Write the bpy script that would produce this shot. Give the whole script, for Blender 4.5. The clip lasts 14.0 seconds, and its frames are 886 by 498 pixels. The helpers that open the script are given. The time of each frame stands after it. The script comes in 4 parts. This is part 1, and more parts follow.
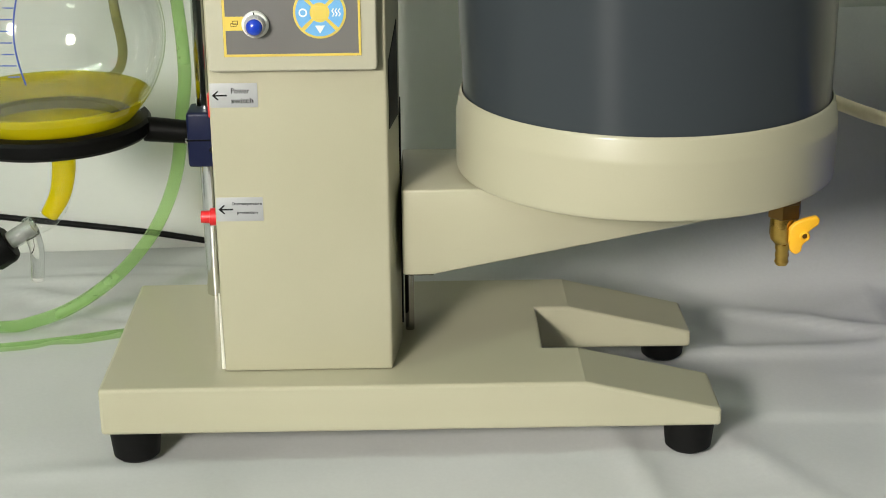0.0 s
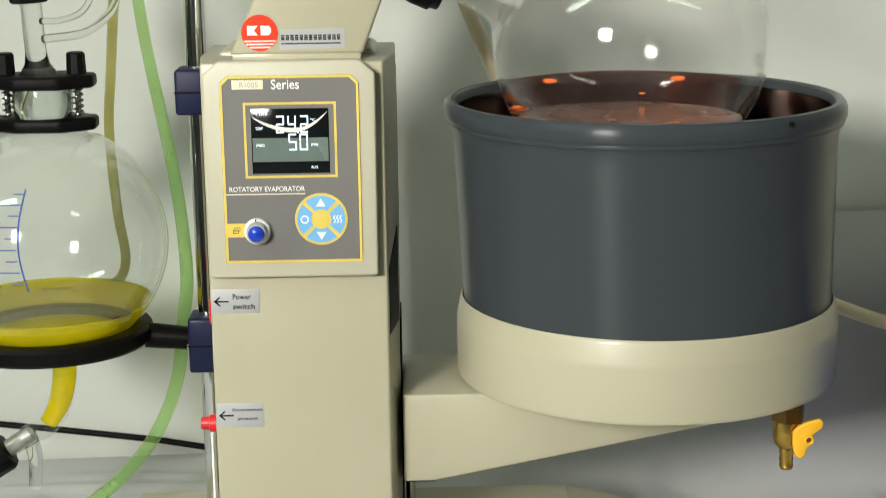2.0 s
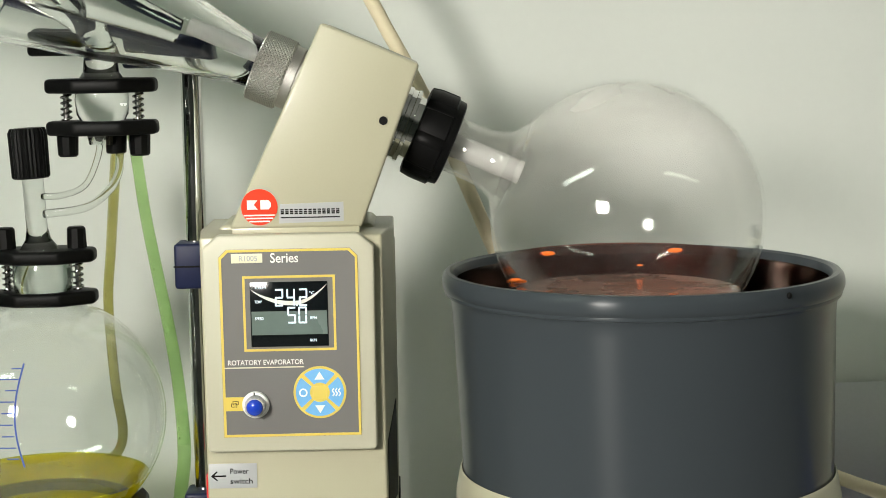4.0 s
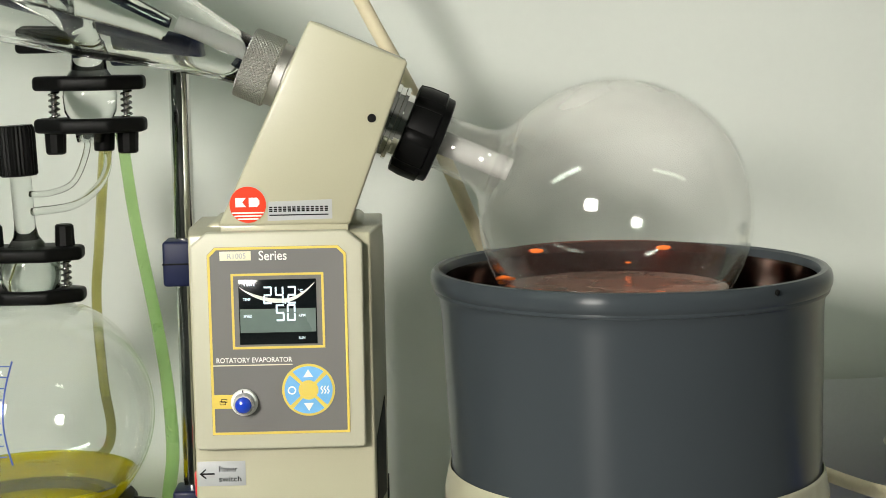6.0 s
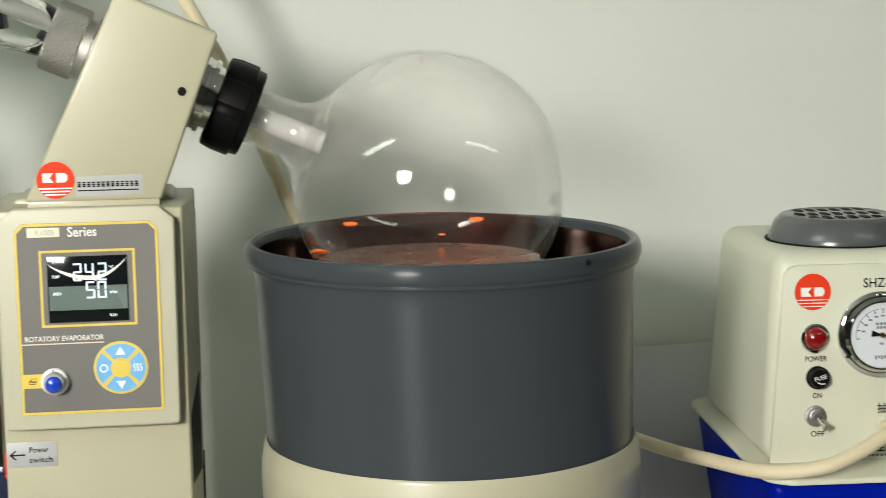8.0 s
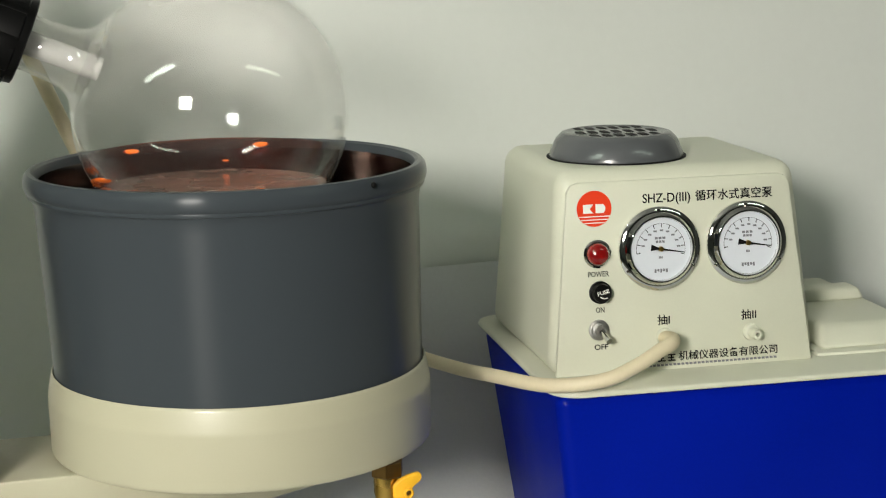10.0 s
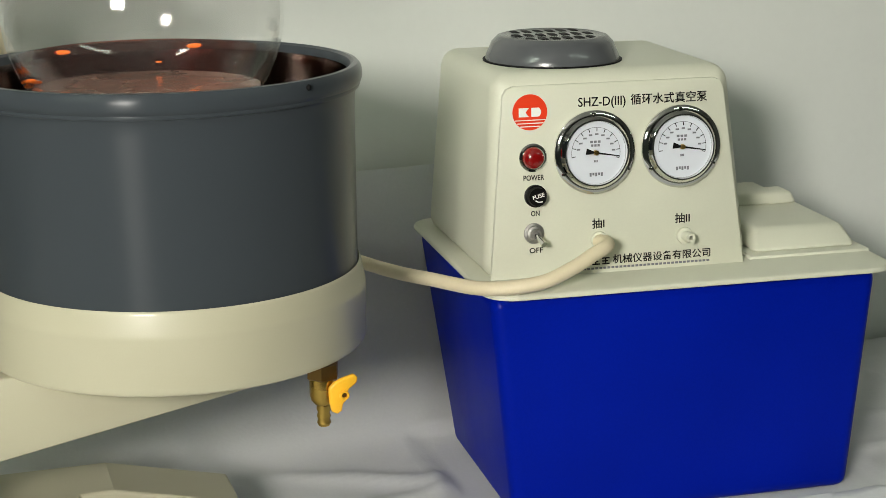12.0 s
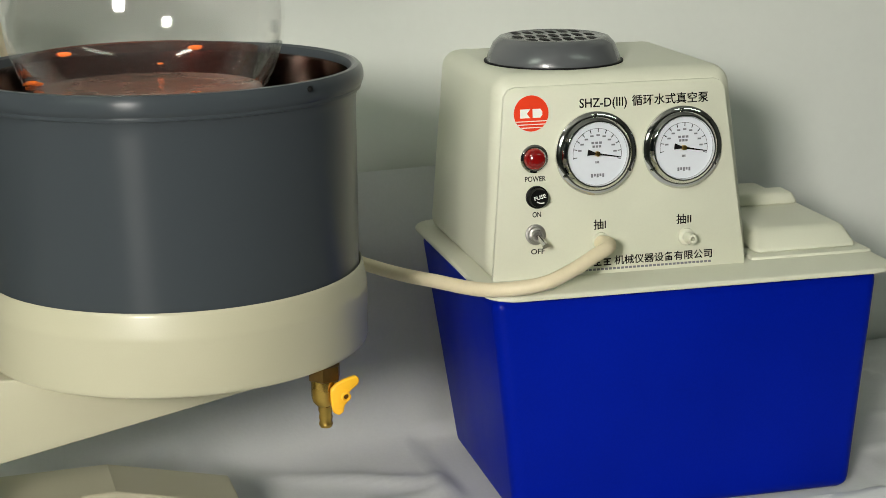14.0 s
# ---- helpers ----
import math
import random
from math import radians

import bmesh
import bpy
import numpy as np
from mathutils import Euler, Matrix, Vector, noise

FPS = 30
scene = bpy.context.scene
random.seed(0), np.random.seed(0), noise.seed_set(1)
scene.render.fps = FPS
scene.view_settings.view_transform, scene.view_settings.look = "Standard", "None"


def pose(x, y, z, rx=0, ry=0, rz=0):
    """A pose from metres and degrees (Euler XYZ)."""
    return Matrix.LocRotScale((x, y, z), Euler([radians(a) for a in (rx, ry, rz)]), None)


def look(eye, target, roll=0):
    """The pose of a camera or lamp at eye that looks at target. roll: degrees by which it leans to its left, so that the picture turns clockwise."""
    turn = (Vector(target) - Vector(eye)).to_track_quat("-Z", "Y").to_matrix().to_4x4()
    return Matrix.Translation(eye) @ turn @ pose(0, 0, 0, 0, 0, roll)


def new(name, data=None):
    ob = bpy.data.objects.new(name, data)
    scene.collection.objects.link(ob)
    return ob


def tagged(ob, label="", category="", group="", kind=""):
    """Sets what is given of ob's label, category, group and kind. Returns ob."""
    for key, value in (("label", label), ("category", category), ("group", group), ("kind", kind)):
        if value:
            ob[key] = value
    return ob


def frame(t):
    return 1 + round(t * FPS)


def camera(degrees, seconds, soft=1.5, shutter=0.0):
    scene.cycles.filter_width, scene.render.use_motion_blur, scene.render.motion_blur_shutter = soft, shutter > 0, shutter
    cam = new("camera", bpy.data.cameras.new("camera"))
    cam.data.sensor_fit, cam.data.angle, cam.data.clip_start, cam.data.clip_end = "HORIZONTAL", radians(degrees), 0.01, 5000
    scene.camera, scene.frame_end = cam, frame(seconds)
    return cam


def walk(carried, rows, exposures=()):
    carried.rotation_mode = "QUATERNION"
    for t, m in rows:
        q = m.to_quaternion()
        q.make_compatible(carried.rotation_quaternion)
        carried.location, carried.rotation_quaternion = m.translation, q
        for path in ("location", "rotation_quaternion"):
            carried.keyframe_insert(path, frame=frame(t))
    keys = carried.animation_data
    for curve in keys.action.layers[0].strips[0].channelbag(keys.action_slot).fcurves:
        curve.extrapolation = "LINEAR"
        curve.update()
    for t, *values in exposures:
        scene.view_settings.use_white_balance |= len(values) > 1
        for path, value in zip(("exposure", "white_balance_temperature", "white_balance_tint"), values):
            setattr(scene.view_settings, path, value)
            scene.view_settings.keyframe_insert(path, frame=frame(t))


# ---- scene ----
cam = camera(29.8, 14.0, 0.75, 0.4)
EYE = (0.0, -1.37, 0.6585)
# a tripod head: one place, only the turn changes (seconds; tilt, lean, turn in degrees)
PATH = [
    (0.0, 69.999, 0.543, -1.034), (0.5, 71.194, 0.564, -1.063), (1.0, 73.304, 0.651, -1.065), (1.5, 75.197, 0.706, -1.058),
    (2.0, 77.038, 0.805, -1.068), (2.5, 78.892, 0.832, -1.088), (3.0, 80.931, 0.911, -1.098), (3.5, 82.233, 1.015, -1.125),
    (4.2, 83.083, 1.015, -1.155), (5.2, 83.172, 1.019, -1.225), (6.0, 82.872, 1.019, -1.541), (6.5, 82.702, 1.023, -2.237),
    (7.0, 82.462, 0.945, -3.294), (7.5, 82.170, 0.910, -5.306), (8.0, 81.840, 0.861, -7.971), (8.5, 81.465, 0.841, -10.344),
    (9.0, 81.004, 1.088, -12.570), (11.5, 76.057, 0.530, -17.238), (12.0, 75.728, 0.527, -17.595), (12.5, 75.692, 0.591, -17.607),
    (13.0, 75.738, 0.567, -17.564), (13.5, 75.769, 0.577, -17.543), (14.0, 75.772, 0.623, -17.565),
]
walk(cam, [(t, pose(*EYE, rx, ry, rz)) for t, rx, ry, rz in PATH])

# ---------------------------------------------------------------- light
world = bpy.data.worlds.new("room_light")
scene.world = world
world.use_nodes = True
world.node_tree.nodes["Background"].inputs[0].default_value = (0.75, 0.85, 0.78, 1)
world.node_tree.nodes["Background"].inputs[1].default_value = 0.25
scene.view_settings.exposure = -0.13

def emitter(name, colour, strength):
    m = bpy.data.materials.new(name)
    m.use_nodes = True
    nt = m.node_tree
    nt.nodes.clear()
    e = nt.nodes.new("ShaderNodeEmission")
    e.inputs[0].default_value, e.inputs[1].default_value = (*colour, 1), strength
    nt.links.new(e.outputs[0], nt.nodes.new("ShaderNodeOutputMaterial").inputs[0])
    return m

TUBE_GLOW = emitter("lamp_diffuser_glow", (0.84, 1.0, 0.83), 31)
# right lamp set weaker to keep the shade beside the bath dark
DIM_TUBE_GLOW = emitter("dim_diffuser_glow", (0.84, 1.0, 0.83), 9)
PANEL_GLOW = emitter("lamp_panel_glow", (1.0, 0.957, 0.878), 166)

# ---------------------------------------------------------------- materials
def surface(name, colour, rough=0.5, metal=0.0, vary=0.06, scale=12.0, fine=180.0, bump=0.05, coat=0.0, spread=None, spec=0.5, brushed=0.0, patchy=1.0):
    """Painted, moulded or turned surface: two scales of tone, uneven gloss, fine relief."""
    m = bpy.data.materials.new(name)
    m.use_nodes = True
    nt, link = m.node_tree, m.node_tree.links.new
    b = nt.nodes["Principled BSDF"]
    tc = nt.nodes.new("ShaderNodeTexCoord")
    n1, n2 = nt.nodes.new("ShaderNodeTexNoise"), nt.nodes.new("ShaderNodeTexNoise")
    for n, s in ((n1, scale), (n2, fine)):
        n.inputs["Scale"].default_value, n.inputs["Detail"].default_value = s, 5
        link(tc.outputs["Object"], n.inputs["Vector"])
    mixn = nt.nodes.new("ShaderNodeMath")
    mixn.operation = "MULTIPLY_ADD"
    link(n2.outputs[0], mixn.inputs[0])
    mixn.inputs[1].default_value = 0.35
    link(n1.outputs[0], mixn.inputs[2])
    ramp = nt.nodes.new("ShaderNodeValToRGB")
    lo = spread[0] if spread else tuple(c * (1 - vary) for c in colour)
    hi = spread[1] if spread else tuple(min(1, c * (1 + vary)) for c in colour)
    ramp.color_ramp.elements[0].position, ramp.color_ramp.elements[0].color = 0.4, (*lo, 1)
    ramp.color_ramp.elements[1].position, ramp.color_ramp.elements[1].color = 0.95, (*hi, 1)
    link(mixn.outputs[0], ramp.inputs[0])
    link(ramp.outputs[0], b.inputs["Base Color"])
    rr = nt.nodes.new("ShaderNodeMapRange")
    rr.inputs["From Min"].default_value, rr.inputs["From Max"].default_value = 0.3, 0.7
    rr.inputs["To Min"].default_value, rr.inputs["To Max"].default_value = max(0.02, rough - 0.06 * patchy), min(1, rough + 0.08 * patchy)
    link(n1.outputs[0], rr.inputs[0])
    link(rr.outputs[0], b.inputs["Roughness"])
    b.inputs["Metallic"].default_value = metal
    b.inputs["Coat Weight"].default_value = coat
    b.inputs["Coat Roughness"].default_value = 0.15
    b.inputs["Specular IOR Level"].default_value = spec
    if brushed:
        tg = nt.nodes.new("ShaderNodeTangent")
        tg.direction_type, tg.axis = "RADIAL", "Z"
        link(tg.outputs[0], b.inputs["Tangent"])
        b.inputs["Anisotropic"].default_value, b.inputs["Anisotropic Rotation"].default_value = brushed, 0.25
    if bump:
        bp = nt.nodes.new("ShaderNodeBump")
        bp.inputs["Strength"].default_value, bp.inputs["Distance"].default_value = bump, 0.001
        link(n2.outputs[0], bp.inputs["Height"])
        link(bp.outputs[0], b.inputs["Normal"])
    return m

def clear(name, tint=(1, 1, 1), gloss=1.0, haze=0.0, haze_colour=(0.9, 0.9, 0.88), ior=1.47, rough=0.01, edge=0.9, ripple=0.0, fade=None, through_light=0.5):
    """Thin-walled glass or clear liquid skin: see-through, with mirror gloss by angle and a little haze."""
    m = bpy.data.materials.new(name)
    m.use_nodes = True
    nt, link = m.node_tree, m.node_tree.links.new
    nt.nodes.clear()
    out = nt.nodes.new("ShaderNodeOutputMaterial")
    tr, gl, df = nt.nodes.new("ShaderNodeBsdfTransparent"), nt.nodes.new("ShaderNodeBsdfGlossy"), nt.nodes.new("ShaderNodeBsdfDiffuse")
    tr.inputs[0].default_value = (*tint, 1)
    gl.inputs[0].default_value, gl.inputs["Roughness"].default_value = (gloss, gloss, gloss, 1), rough
    df.inputs[0].default_value = (*haze_colour, 1)
    hz = nt.nodes.new("ShaderNodeMixShader")
    tc, no = nt.nodes.new("ShaderNodeTexCoord"), nt.nodes.new("ShaderNodeTexNoise")
    no.inputs["Scale"].default_value, no.inputs["Detail"].default_value = 9, 6
    link(tc.outputs["Object"], no.inputs["Vector"])
    mr = nt.nodes.new("ShaderNodeMapRange")
    mr.inputs["From Min"].default_value, mr.inputs["From Max"].default_value = 0.25, 0.75
    mr.inputs["To Min"].default_value, mr.inputs["To Max"].default_value = 0.4 * haze, 1.6 * haze
    link(no.outputs[0], mr.inputs[0])
    haze_out = mr.outputs[0]
    if fade:
        sep, fm = nt.nodes.new("ShaderNodeSeparateXYZ"), nt.nodes.new("ShaderNodeMapRange")
        link(tc.outputs["Object"], sep.inputs[0])
        link(sep.outputs[2], fm.inputs[0])
        fm.inputs["From Min"].default_value, fm.inputs["From Max"].default_value = fade
        mu = nt.nodes.new("ShaderNodeMath")
        mu.operation = "MULTIPLY"
        link(haze_out, mu.inputs[0])
        link(fm.outputs[0], mu.inputs[1])
        haze_out = mu.outputs[0]
    if ripple:
        rn, bp = nt.nodes.new("ShaderNodeTexNoise"), nt.nodes.new("ShaderNodeBump")
        rn.inputs["Scale"].default_value, rn.inputs["Detail"].default_value = 55, 3
        link(tc.outputs["Object"], rn.inputs["Vector"])
        bp.inputs["Strength"].default_value, bp.inputs["Distance"].default_value = ripple, 0.004
        link(rn.outputs[0], bp.inputs["Height"])
        link(bp.outputs[0], gl.inputs["Normal"])
    link(haze_out, hz.inputs[0])
    link(tr.outputs[0], hz.inputs[1])
    tl, both = nt.nodes.new("ShaderNodeBsdfTranslucent"), nt.nodes.new("ShaderNodeMixShader")
    tl.inputs[0].default_value = (*haze_colour, 1)
    both.inputs[0].default_value = through_light
    link(df.outputs[0], both.inputs[1])
    link(tl.outputs[0], both.inputs[2])
    link(both.outputs[0], hz.inputs[2])
    # gloss grows towards the edge, alike from both sides of the thin wall
    lw, pw, sc = nt.nodes.new("ShaderNodeLayerWeight"), nt.nodes.new("ShaderNodeMath"), nt.nodes.new("ShaderNodeMath")
    lw.inputs[0].default_value = 0.5
    pw.operation, pw.inputs[1].default_value = "POWER", 4.0
    f0 = ((ior - 1) / (ior + 1)) ** 2
    sc.operation, sc.inputs[1].default_value, sc.inputs[2].default_value = "MULTIPLY_ADD", edge - f0, f0
    link(lw.outputs["Facing"], pw.inputs[0])
    link(pw.outputs[0], sc.inputs[0])
    mx = nt.nodes.new("ShaderNodeMixShader")
    link(sc.outputs[0], mx.inputs[0])
    link(hz.outputs[0], mx.inputs[1])
    link(gl.outputs[0], mx.inputs[2])
    link(mx.outputs[0], out.inputs[0])
    return m

CREAM = surface("cream_powder_coat", (0.415, 0.396, 0.285), 0.44, vary=0.03, bump=0.05, fine=900, coat=0.4)
CREAM_BOX = surface("cream_moulded_housing", (0.47, 0.455, 0.355), 0.45, vary=0.03, bump=0.05, fine=700)
GREY_BATH = surface("blue_grey_enamel", (0.040, 0.0475, 0.054), 0.28, vary=0.02, scale=5, bump=0.03, fine=600, spec=0.17, brushed=0.9, patchy=0.1)
STEEL = surface("brushed_steel", (0.35, 0.34, 0.33), 0.22, 1.0, vary=0.12, bump=0.04)
CHROME = surface("chrome", (0.72, 0.72, 0.70), 0.07, 1.0, vary=0.04, bump=0.0)
ALU = surface("knurled_aluminium", (0.40, 0.395, 0.375), 0.42, 1.0, vary=0.15, bump=0.25, fine=1300)
BLACK = surface("black_plastic", (0.003, 0.003, 0.003), 0.45, vary=0.3, bump=0.12, fine=400, spec=0.12)
RUBBER = surface("black_rubber", (0.005, 0.005, 0.005), 0.6, spec=0.15, vary=0.3, bump=0.15)
NAVY = surface("navy_paint", (0.008, 0.012, 0.045), 0.42, spec=0.25, vary=0.15, bump=0.06)
BRASS = surface("brass", (0.55, 0.36, 0.09), 0.26, 1.0, vary=0.2, bump=0.12)
DARK_BRASS = surface("tarnished_brass", (0.20, 0.12, 0.04), 0.4, 1.0, vary=0.3, bump=0.15)
ORANGE = surface("orange_yellow_paint", (0.80, 0.42, 0.02), 0.4, vary=0.1, bump=0.1)
RED = surface("red_plastic", (0.62, 0.015, 0.02), 0.3, vary=0.1, bump=0.03)
BADGE_RED = surface("badge_red", (0.72, 0.045, 0.012), 0.5, vary=0.04, bump=0.0, spec=0.2)
WHITE_INK = surface("white_ink", (0.80, 0.80, 0.76), 0.5, vary=0.02, bump=0.0)
BLACK_INK = surface("black_ink", (0.006, 0.006, 0.006), 0.6, vary=0.1, bump=0.0, spec=0.08)
PANEL_GREY = surface("panel_grey_film", (0.155, 0.15, 0.145), 0.4, vary=0.04, bump=0.03, fine=900)
YELLOW_INK = surface("yellow_ink", (0.70, 0.53, 0.10), 0.45, vary=0.04, bump=0.0)
PAD_BLUE = surface("pad_blue", (0.16, 0.42, 0.75), 0.4, vary=0.1, bump=0.02)
KNOB_BLUE = surface("knob_blue", (0.010, 0.05, 0.50), 0.2, vary=0.1, bump=0.0, coat=0.5)
TAG_CREAM = surface("tag_cream", (0.74, 0.70, 0.52), 0.5, vary=0.03, bump=0.0)
LABEL_SILVER = surface("silver_label_film", (0.40, 0.41, 0.42), 0.45, 0.15, vary=0.05, bump=0.02)
SCREEN = surface("screen_glass", (0.006, 0.008, 0.009), 0.06, vary=0.2, bump=0.0)
SCREEN_BAND = surface("screen_reflection_band", (0.13, 0.17, 0.155), 0.25, vary=0.1, bump=0.0)
WHITE_PLASTIC = surface("white_ptfe", (0.80, 0.80, 0.78), 0.45, vary=0.03)
TUB_BLUE = surface("blue_polypropylene", (0.0003, 0.0085, 0.265), 0.36, vary=0.12, scale=6, bump=0.06, fine=350, spec=0.05)
LID_CREAM = surface("cream_polypropylene", (0.580, 0.588, 0.475), 0.42, vary=0.04, bump=0.05, fine=500)
VENT_GREY = surface("grey_vent_plastic", (0.082, 0.087, 0.092), 0.24, vary=0.02, bump=0.0, coat=0.2, patchy=0.1)
HOSE_BEIGE = surface("beige_rubber_hose", (0.66, 0.58, 0.40), 0.5, vary=0.08, bump=0.1)
DIAL = surface("dial_white", (0.60, 0.63, 0.68), 0.5, vary=0.03, bump=0.0)
WALL = surface("painted_wall", (0.625, 0.645, 0.605), 0.85, vary=0.03, scale=2.5, fine=90, bump=0.08)
# unseen walls, darkened so that they bounce little light into the shadows
FAR_WALL = surface("dark_far_wall", (0.11, 0.12, 0.11), 0.85, vary=0.05, scale=2.0, bump=0.05)
CEIL = surface("ceiling_grey", (0.24, 0.25, 0.235), 0.9, vary=0.03, scale=2, bump=0.05)
CLOTH = surface("white_table_paper", (0.53, 0.54, 0.54), 0.8, vary=0.07, scale=5, fine=260, bump=0.12)
FLOOR = surface("floor_vinyl", (0.10, 0.10, 0.09), 0.6, vary=0.08, scale=3, bump=0.05)
GLASS = clear("clear_glass", (0.985, 0.992, 0.985), haze=0.008, ior=1.42)
MIST = clear("condensation_mist", (1, 1, 1), gloss=0.0, ior=1.0, edge=0.0, haze=0.23, haze_colour=(1.0, 0.965, 0.92), fade=(0.490, 0.635), through_light=0.15)
GREEN_TUBE = clear("green_tinted_tubing", (0.80, 0.95, 0.66), haze=0.28, haze_colour=(0.45, 0.68, 0.30), ior=1.3, rough=0.2)
OLIVE_TUBE = clear("olive_tinted_tubing", (0.86, 0.83, 0.50), haze=0.28, haze_colour=(0.52, 0.50, 0.18), ior=1.3, rough=0.2)
YELLOW_LIQUID = clear("yellow_liquid", (1.0, 0.92, 0.03), haze=0.52, haze_colour=(1.0, 0.84, 0.0), ior=1.33, edge=0.3)
YELLOW_SURFACE = clear("yellow_liquid_surface", (0.78, 0.72, 0.03), haze=0.26, haze_colour=(0.62, 0.56, 0.02), ior=1.33, edge=0.22, ripple=0.10)
RED_TINT = clear("red_liquid_tint", (0.46, 0.14, 0.09), haze=0.045, haze_colour=(0.45, 0.05, 0.02), ior=1.4)
RED_SURFACE = clear("red_liquid_surface", (0.30, 0.07, 0.045), haze=0.6, haze_colour=(0.74, 0.53, 0.44), ior=1.7, rough=0.05, edge=0.9, ripple=0.28)
ORANGE_GLINT = surface("orange_glint_paint", (1.0, 0.19, 0.02), 0.25, vary=0.05, bump=0.0)
BATH_WATER = clear("bath_water", (0.12, 0.10, 0.09), haze=0.05, haze_colour=(0.05, 0.04, 0.04), ior=1.33, rough=0.02, ripple=0.05)
LINER = surface("stained_steel_liner", (0.17, 0.14, 0.125), 0.15, 1.0, vary=0.35, scale=14, bump=0.08)
def solid_glass(name, tint, ior):
    """Glass with real thickness: bends what is seen through it."""
    m = bpy.data.materials.new(name)
    m.use_nodes = True
    i = m.node_tree.nodes["Principled BSDF"].inputs
    i["Base Color"].default_value, i["Roughness"].default_value = (*tint, 1), 0.0
    i["Transmission Weight"].default_value, i["IOR"].default_value = 1.0, ior
    return m
SOLID_GLASS = solid_glass("solid_glass", (0.975, 0.985, 0.972), 1.5)
NECK_GLASS = clear("neck_glass", (0.985, 0.985, 0.98), haze=0.07, ior=1.45, edge=0.95, haze_colour=(0.90, 0.88, 0.84))
FLASK_GLASS = clear("flask_glass", (1.0, 1.0, 0.998), haze=0.008, ior=1.32, edge=0.75, haze_colour=(0.85, 0.83, 0.78))
DULL_PTFE = surface("dull_ptfe", (0.56, 0.56, 0.54), 0.5, vary=0.05)
RED_LENS = surface("red_lens", (0.20, 0.004, 0.004), 0.12, vary=0.1, bump=0.0, coat=0.6)

# ---------------------------------------------------------------- mesh helpers
def finish(name, bm, material, smooth=35):
    me = bpy.data.meshes.new(name)
    bmesh.ops.recalc_face_normals(bm, faces=bm.faces)
    bm.to_mesh(me)
    bm.free()
    me.materials.append(material)
    if smooth:
        me.polygons.foreach_set("use_smooth", [True] * len(me.polygons))
        me.set_sharp_from_angle(angle=radians(smooth))
    return me

def part(name, bm, material, parent=None, label="", smooth=35):
    ob = new(name, finish(name, bm, material, smooth))
    if parent:
        ob.parent = parent
    if label:
        ob["label"] = label
    return ob

def thing(name, label, category, group="", kind="", at=None):
    ob = new(name)
    ob.empty_display_size = 0.02
    if at is not None:
        ob.matrix_world = at
    return tagged(ob, label, category, group, kind)

def bevel(bm, width, seg=2, angle=30):
    if width:
        es = [e for e in bm.edges if len(e.link_faces) == 2 and e.calc_face_angle(0) > radians(angle)]
        bmesh.ops.bevel(bm, geom=es, offset=width, segments=seg, profile=0.5, affect="EDGES")
    return bm

def box(x0, x1, y0, y1, z0, z1, b=0.0, seg=2):
    bm = bmesh.new()
    bmesh.ops.create_cube(bm, size=1, matrix=Matrix.Translation(((x0 + x1) / 2, (y0 + y1) / 2, (z0 + z1) / 2)) @ Matrix.Diagonal((x1 - x0, y1 - y0, z1 - z0, 1)))
    return bevel(bm, b, seg)

def prism(points, axis, lo, hi, b=0.0, seg=2):
    """A closed outline in two axes, drawn out along the third."""
    bm = bmesh.new()
    def put(p, d):
        return {"x": (d, p[0], p[1]), "y": (p[0], d, p[1]), "z": (p[0], p[1], d)}[axis]
    a = [bm.verts.new(put(p, lo)) for p in points]
    c = [bm.verts.new(put(p, hi)) for p in points]
    bm.faces.new(a)
    bm.faces.new(c)
    for i in range(len(a)):
        j = (i + 1) % len(a)
        bm.faces.new((a[i], a[j], c[j], c[i]))
    bmesh.ops.recalc_face_normals(bm, faces=bm.faces)
    return bevel(bm, b, seg)

def hexa(lower, upper, z0, z1, b=0.0, seg=3):
    """A tapered box: rectangle (x0, x1, y0, y1) at z0, another at z1."""
    bm = bmesh.new()
    rings = []
    for (x0, x1, y0, y1), z in ((lower, z0), (upper, z1)):
        rings.append([bm.verts.new(p) for p in ((x0, y0, z), (x1, y0, z), (x1, y1, z), (x0, y1, z))])
    bm.faces.new(rings[0])
    bm.faces.new(rings[1])
    for i in range(4):
        j = (i + 1) % 4
        bm.faces.new((rings[0][i], rings[0][j], rings[1][j], rings[1][i]))
    bmesh.ops.recalc_face_normals(bm, faces=bm.faces)
    return bevel(bm, b, seg)

def lathe(profile, m=None, seg=48):
    """Turn (radius, height) points round z, then place by m."""
    bm = bmesh.new()
    rings = []
    for r, z in profile:
        if r < 1e-6:
            rings.append([bm.verts.new((0, 0, z))])
        else:
            rings.append([bm.verts.new((r * math.cos(2 * math.pi * k / seg), r * math.sin(2 * math.pi * k / seg), z)) for k in range(seg)])
    for a, c in zip(rings, rings[1:]):
        for k in range(seg):
            j = (k + 1) % seg
            if len(a) == 1 and len(c) == 1:
                continue
            if len(a) == 1:
                bm.faces.new((a[0], c[j], c[k]))
            elif len(c) == 1:
                bm.faces.new((a[k], a[j], c[0]))
            else:
                bm.faces.new((a[k], a[j], c[j], c[k]))
    if m is not None:
        bm.transform(m)
    return bm

